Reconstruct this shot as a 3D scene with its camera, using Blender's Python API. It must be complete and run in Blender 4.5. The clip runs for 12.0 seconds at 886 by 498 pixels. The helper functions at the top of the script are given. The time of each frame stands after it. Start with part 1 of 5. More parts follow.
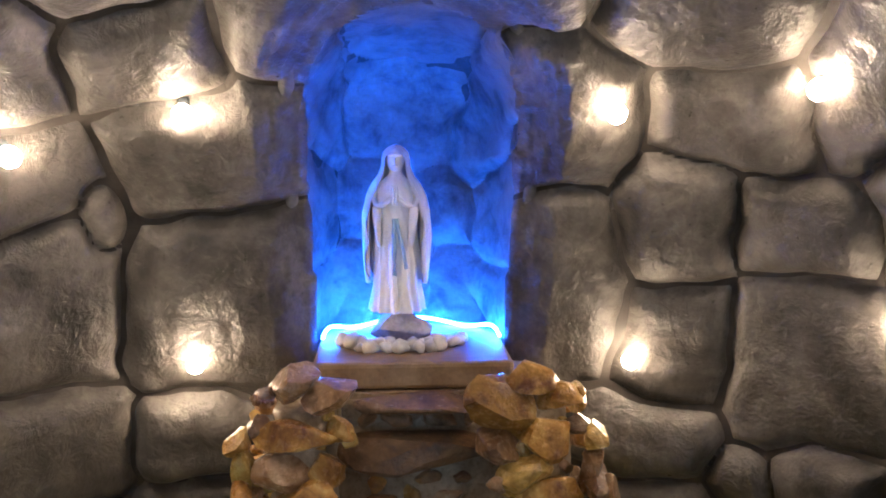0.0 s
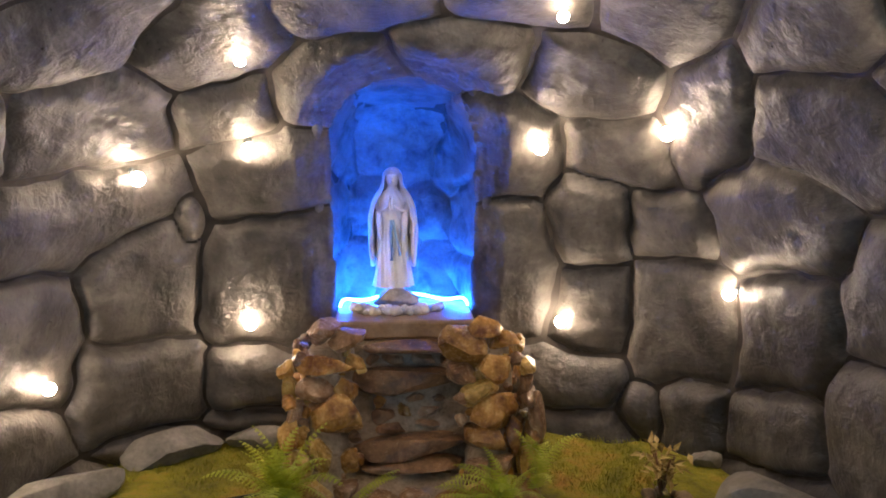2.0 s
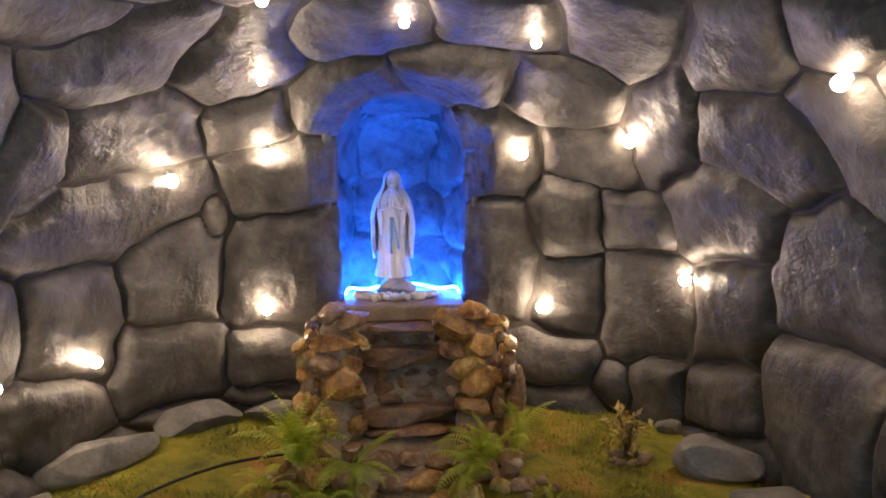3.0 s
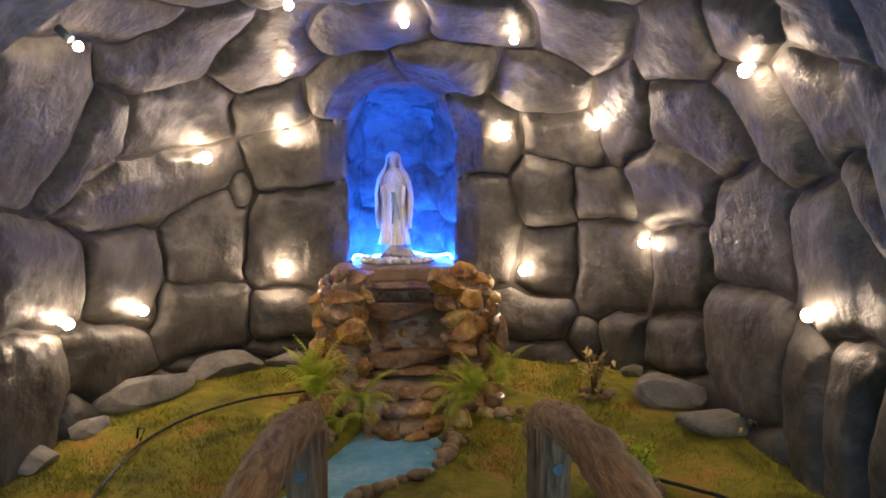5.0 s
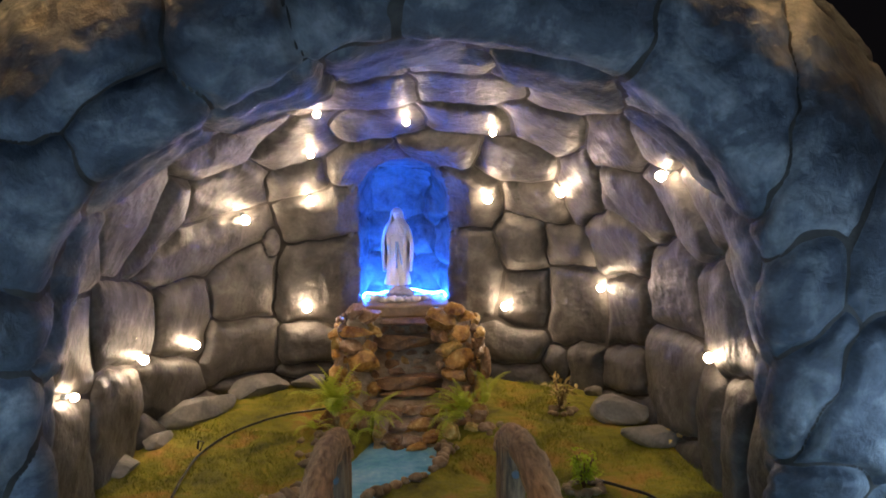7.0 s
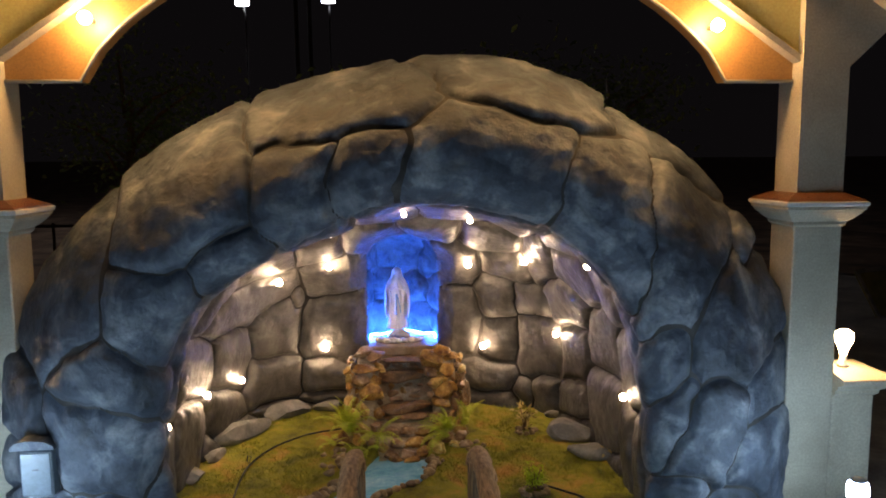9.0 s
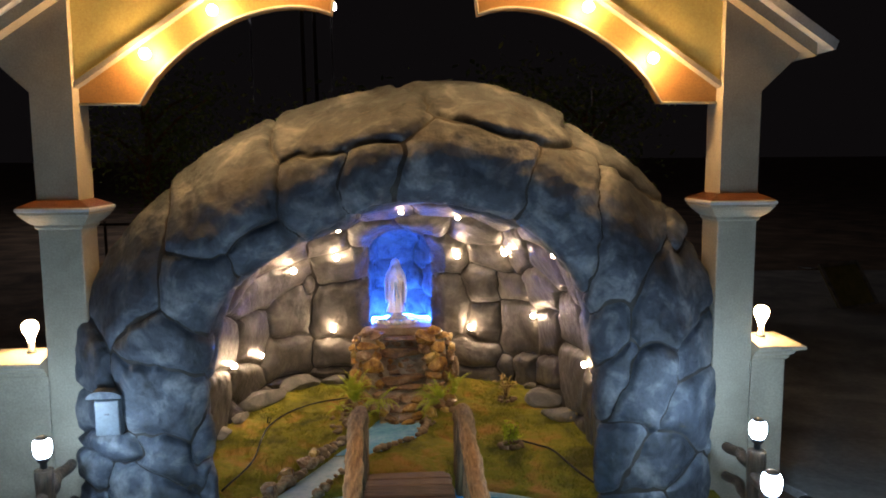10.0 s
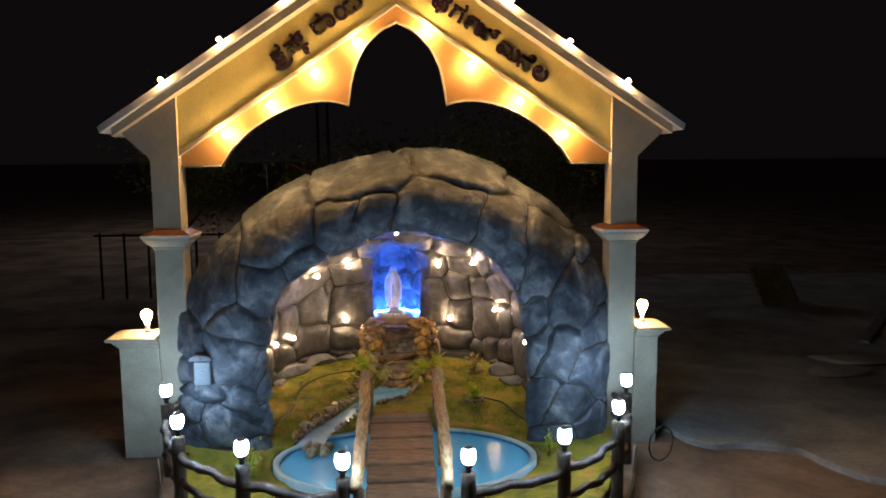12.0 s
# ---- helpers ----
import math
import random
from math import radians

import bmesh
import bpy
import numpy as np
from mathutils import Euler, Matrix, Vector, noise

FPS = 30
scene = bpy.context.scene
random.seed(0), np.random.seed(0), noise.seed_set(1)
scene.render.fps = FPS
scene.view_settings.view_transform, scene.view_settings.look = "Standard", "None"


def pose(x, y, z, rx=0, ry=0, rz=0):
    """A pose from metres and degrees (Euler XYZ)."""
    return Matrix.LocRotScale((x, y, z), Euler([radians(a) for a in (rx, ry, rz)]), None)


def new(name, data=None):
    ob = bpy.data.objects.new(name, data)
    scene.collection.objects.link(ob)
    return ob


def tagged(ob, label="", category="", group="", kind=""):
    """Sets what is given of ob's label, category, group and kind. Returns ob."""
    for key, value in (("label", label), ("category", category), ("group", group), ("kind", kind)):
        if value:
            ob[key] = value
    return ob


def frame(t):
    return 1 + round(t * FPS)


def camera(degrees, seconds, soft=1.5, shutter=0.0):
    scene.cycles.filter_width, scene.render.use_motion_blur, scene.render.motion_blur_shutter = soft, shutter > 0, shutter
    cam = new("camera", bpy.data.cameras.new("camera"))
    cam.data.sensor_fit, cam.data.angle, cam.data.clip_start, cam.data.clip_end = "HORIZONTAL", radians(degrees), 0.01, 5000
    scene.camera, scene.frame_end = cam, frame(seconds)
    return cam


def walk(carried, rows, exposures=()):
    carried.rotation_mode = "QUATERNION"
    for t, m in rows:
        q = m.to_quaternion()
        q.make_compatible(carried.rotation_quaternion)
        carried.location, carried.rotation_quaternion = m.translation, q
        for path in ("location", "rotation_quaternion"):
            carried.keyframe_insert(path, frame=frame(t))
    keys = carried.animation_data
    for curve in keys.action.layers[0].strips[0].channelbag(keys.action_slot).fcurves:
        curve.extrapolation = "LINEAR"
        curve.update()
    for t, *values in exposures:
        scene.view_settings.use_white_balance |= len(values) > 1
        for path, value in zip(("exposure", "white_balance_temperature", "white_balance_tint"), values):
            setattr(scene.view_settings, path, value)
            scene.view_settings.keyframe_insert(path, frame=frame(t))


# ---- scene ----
# The path climbs back from the grotto: (seconds, x, y, z, yaw, pitch, roll) in lengths of the walk.
cam = camera(61.0, 12.0, soft=1.8)
METRES, EYE, TILT, LEAN, TURN = 7.0, 1.32, -7.5, 0.0, -3.5
ROWS = [
    (0.0, 0.0, 0.0, 0.0, 0.0, 0.0, -0.0),
    (0.5, 0.0014, -0.0274, -0.0028, 0.06, 0.07, 0.07),
    (1.0, 0.0031, -0.0578, -0.0055, 0.02, 0.19, 0.1),
    (1.5, 0.0059, -0.0899, -0.0066, -0.04, 0.33, 0.13),
    (2.0, 0.0093, -0.1214, -0.0079, -0.03, 0.49, 0.17),
    (2.5, 0.0115, -0.1509, -0.0102, -0.03, 0.6, 0.23),
    (3.0, 0.013, -0.1764, -0.0143, -0.04, 0.72, 0.27),
    (5.0, 0.0161, -0.2482, -0.0368, -0.1, 0.73, 0.27),
    (5.5, 0.0172, -0.2677, -0.041, -0.1, 0.75, 0.27),
    (6.0, 0.0177, -0.2928, -0.0446, -0.1, 0.72, 0.29),
    (6.5, 0.018, -0.3233, -0.0399, -0.13, 0.66, 0.29),
    (7.0, 0.0207, -0.3613, -0.002, -0.07, 0.65, 0.36),
    (7.5, 0.0225, -0.4015, 0.0261, -0.12, 0.63, 0.37),
    (9.5, 0.0337, -0.588, 0.0499, -0.16, 0.64, 0.41),
    (10.0, 0.0393, -0.6528, 0.0431, -0.15, 0.67, 0.44),
    (10.5, 0.0461, -0.7233, 0.0371, -0.11, 0.72, 0.43),
    (11.0, 0.0519, -0.7982, 0.0351, -0.08, 0.74, 0.44),
    (11.5, 0.0584, -0.878, 0.0419, -0.05, 0.76, 0.45),
    (12.0, 0.0649, -0.9627, 0.0536, -0.04, 0.79, 0.47),
]
walk(cam, [(t, pose(0, 0, EYE, TILT, LEAN, TURN) @ pose(METRES * x, METRES * y, METRES * z, 90 + pitch, roll, yaw)) for t, x, y, z, yaw, pitch, roll in ROWS],
     [(0.0, -0.06, 6350, 17), (3.0, -0.15, 6400, 18), (5.5, 0.0, 6600, 17), (7.0, -0.1, 6700, 17), (7.7, -0.2, 7000, 18), (9.5, 0.0, 7350, 20), (12.0, 0.12, 7250, 19)])

# ---- world and white balance ----
world = bpy.data.worlds.new("night")
world.use_nodes = True
world.node_tree.nodes["Background"].inputs[0].default_value = (0.46, 0.43, 0.50, 1)
world.node_tree.nodes["Background"].inputs[1].default_value = 0.007
scene.world = world

# ---- materials ----


def mat(name, rough=0.6, metal=0.0):
    m = bpy.data.materials.new(name)
    m.use_nodes = True
    b = m.node_tree.nodes["Principled BSDF"]
    b.inputs["Roughness"].default_value = rough
    b.inputs["Metallic"].default_value = metal
    return m, m.node_tree, b


def surface(name, dark, light, rough=0.6, scale=6.0, bump=0.3, fine=60.0, vary=0.0, metal=0.0, coat=0.0, third=None, dist=0.01, stretch=None, rvary=0.15):
    """A two-scale mottled surface: large stains, fine grain and bump, in object metres."""
    m, nt, b = mat(name, rough, metal)
    n, l = nt.nodes, nt.links
    geo = n.new("ShaderNodeNewGeometry")
    co = geo.outputs["Position"]
    if stretch:
        mp = n.new("ShaderNodeMapping")
        mp.inputs["Scale"].default_value = stretch
        tc = n.new("ShaderNodeTexCoord")
        l.new(tc.outputs["Object"], mp.inputs["Vector"])
        co = mp.outputs["Vector"]

    def noise_tex(s, detail, roughness=0.6, distortion=0.0):
        t = n.new("ShaderNodeTexNoise")
        t.inputs["Scale"].default_value, t.inputs["Detail"].default_value = s, detail
        t.inputs["Roughness"].default_value, t.inputs["Distortion"].default_value = roughness, distortion
        l.new(co, t.inputs["Vector"])
        return t
    big, small = noise_tex(scale, 5, 0.62, 0.4), noise_tex(fine, 4)
    ramp = n.new("ShaderNodeValToRGB")
    ramp.color_ramp.elements[0].position, ramp.color_ramp.elements[1].position = 0.33, 0.68
    ramp.color_ramp.elements[0].color, ramp.color_ramp.elements[1].color = (*dark, 1), (*light, 1)
    if third:
        e = ramp.color_ramp.elements.new(0.52)
        e.color = (*third, 1)
    l.new(big.outputs["Fac"], ramp.inputs["Fac"])
    mix = n.new("ShaderNodeMix")
    mix.data_type, mix.blend_type = "RGBA", "OVERLAY"
    mix.inputs["Factor"].default_value = 0.45
    l.new(ramp.outputs["Color"], mix.inputs[6])
    l.new(small.outputs["Fac"], mix.inputs[7])
    col = mix.outputs[2]
    if vary:
        info = n.new("ShaderNodeObjectInfo")
        hsv = n.new("ShaderNodeHueSaturation")
        mr = n.new("ShaderNodeMapRange")
        mr.inputs["To Min"].default_value, mr.inputs["To Max"].default_value = 1 - vary, 1 + vary
        l.new(info.outputs["Random"], mr.inputs["Value"])
        l.new(mr.outputs["Result"], hsv.inputs["Value"])
        l.new(col, hsv.inputs["Color"])
        col = hsv.outputs["Color"]
    l.new(col, b.inputs["Base Color"])
    rr = n.new("ShaderNodeMapRange")
    rr.inputs["From Min"].default_value, rr.inputs["From Max"].default_value = 0.3, 0.7
    rr.inputs["To Min"].default_value, rr.inputs["To Max"].default_value = max(rough - rvary, 0.03), min(rough + rvary, 1)
    l.new(small.outputs["Fac"], rr.inputs["Value"])
    l.new(rr.outputs["Result"], b.inputs["Roughness"])
    b.inputs["Coat Weight"].default_value, b.inputs["Coat Roughness"].default_value = coat, 0.32
    mid = noise_tex(fine * 0.3, 6, 0.65, 0.3)
    bp = n.new("ShaderNodeBump")
    bp.inputs["Strength"].default_value, bp.inputs["Distance"].default_value = bump, dist
    l.new(mid.outputs["Fac"], bp.inputs["Height"])
    l.new(bp.outputs["Normal"], b.inputs["Normal"])
    return m


def leafy(m, share=0.4):
    """Lets light through thin leaves."""
    nt = m.node_tree
    b, out_node = nt.nodes["Principled BSDF"], nt.nodes["Material Output"]
    tr, mx = nt.nodes.new("ShaderNodeBsdfTranslucent"), nt.nodes.new("ShaderNodeMixShader")
    mx.inputs["Fac"].default_value = share
    nt.links.new(b.inputs["Base Color"].links[0].from_socket, tr.inputs["Color"])
    nt.links.new(b.outputs["BSDF"], mx.inputs[1])
    nt.links.new(tr.outputs["BSDF"], mx.inputs[2])
    nt.links.new(mx.outputs["Shader"], out_node.inputs["Surface"])
    return m


def glow(name, colour, strength):
    m, nt, b = mat(name, 0.4)
    b.inputs["Base Color"].default_value = (0.8, 0.8, 0.8, 1)
    b.inputs["Emission Color"].default_value = (*colour, 1)
    b.inputs["Emission Strength"].default_value = strength
    return m


STONE = surface("grey_painted_rock", (0.030, 0.028, 0.0265), (0.176, 0.163, 0.151), 0.42, 5.0, 0.6, 60, 0.12, third=(0.089, 0.082, 0.076), dist=0.025)
ARCH_STONE = surface("blue_grey_painted_rock", (0.021, 0.025, 0.032), (0.245, 0.258, 0.272), 0.5, 4.5, 0.6, 60, 0.12, third=(0.070, 0.085, 0.110), dist=0.025)
NICHE_STONE = surface("niche_rock", (0.05, 0.05, 0.05), (0.175, 0.175, 0.17), 0.6, 9.0, 0.5, 70, 0.1, third=(0.15, 0.15, 0.15))
JOINT = surface("dark_joint_paint", (0.018, 0.015, 0.013), (0.06, 0.052, 0.046), 0.7, 9, 0.4, 70)
BOULDER = surface("pale_boulder", (0.12, 0.115, 0.105), (0.32, 0.30, 0.27), 0.6, 7.0, 0.5, 60, 0.15)
WETROCK = surface("wet_brown_rock", (0.16, 0.055, 0.014), (0.74, 0.50, 0.17), 0.24, 11.0, 0.6, 60, 0.40, coat=0.7, third=(0.52, 0.27, 0.06), dist=0.035, rvary=0.1)
YELLOWROCK = surface("wet_yellow_rock", (0.30, 0.17, 0.04), (0.85, 0.66, 0.28), 0.26, 13.0, 0.7, 60, 0.3, coat=0.7, third=(0.66, 0.44, 0.12), dist=0.03, rvary=0.1)
UMBERROCK = surface("wet_umber_rock", (0.14, 0.07, 0.035), (0.58, 0.42, 0.28), 0.24, 10.0, 0.7, 60, 0.3, coat=0.7, third=(0.36, 0.21, 0.11), dist=0.03, rvary=0.1)
DARKWET = surface("dark_wet_slab", (0.09, 0.048, 0.026), (0.48, 0.27, 0.13), 0.16, 12.0, 0.8, 60, 0.3, coat=0.6, dist=0.02)
MORTAR = surface("wet_mortar", (0.24, 0.18, 0.115), (0.54, 0.43, 0.30), 0.35, 14, 0.5, 80, 0.1, coat=0.4)
PEBBLE = surface("river_pebble", (0.16, 0.10, 0.05), (0.42, 0.30, 0.18), 0.5, 20, 0.4, 90, 0.35)
WHITEPEB = surface("white_pebble", (0.62, 0.60, 0.56), (0.85, 0.84, 0.80), 0.45, 20, 0.3, 90, 0.08)
GRASS = surface("lawn", (0.10, 0.09, 0.013), (0.50, 0.25, 0.06), 0.85, 3.6, 0.9, 90, third=(0.285, 0.268, 0.020), dist=0.02)
BLADE = surface("grass_blade", (0.13, 0.15, 0.011), (0.52, 0.29, 0.07), 0.6, 3.6, 0.1, 40, third=(0.31, 0.31, 0.026))
DIRT = surface("packed_earth", (0.10, 0.065, 0.043), (0.40, 0.265, 0.175), 0.9, 0.8, 0.9, 14, third=(0.24, 0.155, 0.10), dist=0.03)
LOG = surface("log_bark", (0.10, 0.055, 0.025), (0.46, 0.26, 0.12), 0.62, 7, 0.9, 60, 0.12, stretch=(9, 9, 1.2), dist=0.012)
FENCE_LOG = surface("dark_weathered_log", (0.016, 0.010, 0.006), (0.105, 0.066, 0.040), 0.42, 7, 0.9, 60, 0.12, stretch=(9, 9, 1.2), dist=0.012)
LOG_Y = surface("rail_bark", (0.27, 0.14, 0.055), (0.82, 0.53, 0.27), 0.62, 7, 1.0, 60, 0.12, stretch=(9, 1.2, 9), dist=0.02)
PLANK = surface("deck_plank", (0.12, 0.06, 0.032), (0.38, 0.20, 0.11), 0.55, 7, 0.7, 60, 0.25, stretch=(1.2, 9, 9), dist=0.01)
WALLPAINT = surface("cream_plaster", (0.33, 0.287, 0.215), (0.445, 0.392, 0.30), 0.62, 3, 0.15, 90, dist=0.004)
GABLE = surface("yellow_gable_paint", (0.64, 0.52, 0.18), (0.74, 0.61, 0.22), 0.5, 3, 0.12, 90, dist=0.004)
ORANGE = surface("orange_brown_paint", (0.28, 0.14, 0.045), (0.36, 0.19, 0.065), 0.5, 3, 0.12, 90, dist=0.004)
WHITE = surface("white_trim_paint", (0.50, 0.49, 0.47), (0.62, 0.61, 0.59), 0.45, 4, 0.12, 90, dist=0.004)
TERRACOTTA = surface("terracotta_tile", (0.11, 0.040, 0.018), (0.18, 0.070, 0.03), 0.4, 8, 0.2, 60)
POOLPAINT = surface("blue_pool_paint", (0.03, 0.22, 0.42), (0.05, 0.32, 0.56), 0.35, 4, 0.15, 60)
POOLRIM = surface("pale_blue_rim", (0.30, 0.50, 0.55), (0.48, 0.66, 0.68), 0.5, 6, 0.3, 60)
STATUE = surface("white_plaster_figure", (0.80, 0.79, 0.76), (0.90, 0.89, 0.86), 0.4, 14, 0.3, 120, dist=0.004)
SASH = surface("pale_blue_paint", (0.26, 0.44, 0.66), (0.36, 0.54, 0.76), 0.5, 14, 0.2, 90, dist=0.004)
BLACK = surface("black_plastic", (0.010, 0.010, 0.011), (0.025, 0.025, 0.026), 0.4, 20, 0.1, 90)
DARKPAINT = surface("dark_purple_letters", (0.016, 0.006, 0.016), (0.034, 0.013, 0.030), 0.4, 20, 0.1, 90)
FERN = leafy(surface("fern_green", (0.34, 0.46, 0.03), (0.74, 0.80, 0.13), 0.5, 9, 0.1, 60, 0.2))
LEAF = surface("pale_leaf", (0.46, 0.32, 0.09), (0.78, 0.60, 0.24), 0.5, 20, 0.1, 60, 0.2)
BUSH = leafy(surface("bright_shrub", (0.34, 0.48, 0.02), (0.68, 0.78, 0.07), 0.55, 14, 0.1, 60, 0.2))
NIGHTLEAF = surface("night_foliage", (0.16, 0.27, 0.08), (0.42, 0.52, 0.19), 0.7, 5, 0.2, 30, 0.3)
BOXPAINT = surface("grey_enclosure", (0.09, 0.11, 0.13), (0.15, 0.18, 0.205), 0.45, 8, 0.1, 60)
HOSE = surface("black_hose", (0.008, 0.008, 0.008), (0.02, 0.02, 0.02), 0.35, 20, 0.1, 90)

GLOW_WALL = glow("warm_white_bulb", (1.0, 0.775, 0.51), 178)
GLOW_GATE = glow("warm_bulb", (1.0, 0.65, 0.28), 385)
GLOW_PLINTH = glow("warm_globe", (1.0, 0.72, 0.38), 155)
GLOW_FENCE = glow("cool_lantern", (0.41, 0.70, 1.0), 172)
GLOW_STRIP = glow("blue_led", (0.009, 0.13, 1.0), 470)
GLOW_FAR = glow("cool_street_lamp", (0.8, 0.88, 1.0), 180)

WATER, _nt, _b = mat("water", 0.06)
_b.inputs["Base Color"].default_value = (0.08, 0.50, 0.80, 1)
_b.inputs["Roughness"].default_value = 0.16
_b.inputs["Specular IOR Level"].default_value = 0.10
_nz = _nt.nodes.new("ShaderNodeTexNoise")
_nz.inputs["Scale"].default_value = 9
_bp = _nt.nodes.new("ShaderNodeBump")
_bp.inputs["Strength"].default_value, _bp.inputs["Distance"].default_value = 0.18, 0.02
_nt.links.new(_nz.outputs["Fac"], _bp.inputs["Height"])
_nt.links.new(_bp.outputs["Normal"], _b.inputs["Normal"])
POND = surface("milky_blue_pond_water", (0.13, 0.44, 0.74), (0.36, 0.70, 0.95), 0.14, 7, 0.15, 30, third=(0.22, 0.56, 0.86))
SHALLOW = surface("shallow_milky_water", (0.42, 0.60, 0.70), (0.58, 0.75, 0.82), 0.12, 5, 0.15, 30)

# ---- mesh helpers ----


def mesh_of(name, verts, faces, material, smooth=True):
    me = bpy.data.meshes.new(name)
    me.from_pydata([tuple(v) for v in verts], [], [tuple(f) for f in faces])
    me.materials.append(material)
    if smooth:
        me.polygons.foreach_set("use_smooth", [True] * len(me.polygons))
    me.update()
    return me


def put(name, me, parent=None, label="", m=None):
    ob = new(name, me)
    if m is not None:
        ob.matrix_basis = m
    if parent is not None:
        ob.parent = parent
    if label:
        ob["label"] = label
    return ob


def bm_mesh(name, bm, material, smooth=False):
    bmesh.ops.recalc_face_normals(bm, faces=bm.faces)
    me = bpy.data.meshes.new(name)
    bm.to_mesh(me)
    bm.free()
    me.materials.append(material)
    if smooth:
        me.polygons.foreach_set("use_smooth", [True] * len(me.polygons))
    return me


def part(name, bm, material, parent, label="", smooth=False):
    return put(name, bm_mesh(name, bm, material, smooth), parent, label)


def empty(name, at, label, category, group="", kind=""):
    ob = new(name)
    ob.location = at
    ob.empty_display_size = 0.05
    return tagged(ob, label, category, group, kind)


def box(bm, lo, hi, bevel=0.0):
    r = bmesh.ops.create_cube(bm, size=1)
    for v in r["verts"]:
        v.co = Vector(((lo[i] + hi[i]) / 2 + v.co[i] * (hi[i] - lo[i]) for i in range(3)))
    if bevel:
        es = list({e for v in r["verts"] for e in v.link_edges})
        bmesh.ops.bevel(bm, geom=es, offset=bevel, segments=2, affect="EDGES", profile=0.5)
    return bm


def boxed(lo, hi, bevel=0.0):
    return box(bmesh.new(), lo, hi, bevel)


def extruded(outline, y0, y1):
    """A flat outline in x and z, with thickness along y."""
    bm = bmesh.new()
    front = [bm.verts.new((x, y0, z)) for x, z in outline]
    back = [bm.verts.new((x, y1, z)) for x, z in outline]
    bm.faces.new(front)
    bm.faces.new(back[::-1])
    n = len(outline)
    for i in range(n):
        bm.faces.new((front[i], back[i], back[(i + 1) % n], front[(i + 1) % n]))
    return bm


def lathe(profile, n=20):
    """Rings of (radius, height)."""
    verts, faces = [], []
    for r, z in profile:
        for k in range(n):
            a = 2 * math.pi * k / n
            verts.append((r * math.cos(a), r * math.sin(a), z))
    for i in range(len(profile) - 1):
        for k in range(n):
            faces.append((i * n + k, i * n + (k + 1) % n, (i + 1) * n + (k + 1) % n, (i + 1) * n + k))
    faces.append(tuple(range(n))[::-1])
    faces.append(tuple(range((len(profile) - 1) * n, len(profile) * n)))
    return verts, faces


def tube(points, radius, n=10, rough=0.0, seed=0.0, taper=None):
    """A tube along points, with an uneven skin."""
    verts, faces = [], []
    pts = [Vector(p) for p in points]
    for i, p in enumerate(pts):
        d = (pts[min(i + 1, len(pts) - 1)] - pts[max(i - 1, 0)]).normalized()
        side = d.cross(Vector((0, 0, 1)))
        side = side.normalized() if side.length > 0.05 else Vector((1, 0, 0))
        up = side.cross(d).normalized()
        r = radius if taper is None else radius * (1 + (taper - 1) * i / (len(pts) - 1))
        for k in range(n):
            a = 2 * math.pi * k / n
            q = p + (side * math.cos(a) + up * math.sin(a)) * r
            if rough:
                q += (q - p) * rough * (noise.noise(q * 9 + Vector((seed, 0, 0))) + 0.6 * noise.noise(q * 30))
            verts.append(q)
    m = len(pts)
    for i in range(m - 1):
        for k in range(n):
            faces.append((i * n + k, i * n + (k + 1) % n, (i + 1) * n + (k + 1) % n, (i + 1) * n + k))
    verts += [pts[0], pts[-1]]
    for k in range(n):
        faces.append((m * n, (k + 1) % n, k))
        faces.append((m * n + 1, (m - 1) * n + k, (m - 1) * n + (k + 1) % n))
    return verts, faces


def rock_mesh(name, material, seed, sub=2, rough=0.28, flat=0.0, freq=1.3, facets=0):
    """A lump of radius one, chipped by noise."""
    bm = bmesh.new()
    bmesh.ops.create_icosphere(bm, subdivisions=sub, radius=1)
    s = Vector((seed * 7.3, seed * 3.1, seed * 5.7))
    for v in bm.verts:
        c = v.co.copy()
        k = 1 + rough * noise.noise(c * freq + s) + rough * 0.45 * noise.noise(c * freq * 2.6 + s) + rough * 0.2 * noise.noise(c * freq * 6 + s)
        v.co = c * k
        if flat:
            for a in range(3):
                lim = 0.78 - 0.12 * a * flat
                if abs(v.co[a]) > lim:
                    v.co[a] = math.copysign(lim + (abs(v.co[a]) - lim) * 0.3, v.co[a])
    r = random.Random(seed)
    for _ in range(facets):
        n = Vector((r.gauss(0, 1), r.gauss(0, 1), r.gauss(0, 1))).normalized()
        d = r.uniform(0.55, 0.85)
        for v in bm.verts:
            if v.co.dot(n) > d:
                v.co -= n * (v.co.dot(n) - d) * 0.92
    if facets:
        for v in bm.verts:
            v.co += v.co.normalized() * (0.05 * noise.noise(v.co * 5 + s) + 0.03 * noise.noise(v.co * 11 + s))
    return bm_mesh(name, bm, material, True)


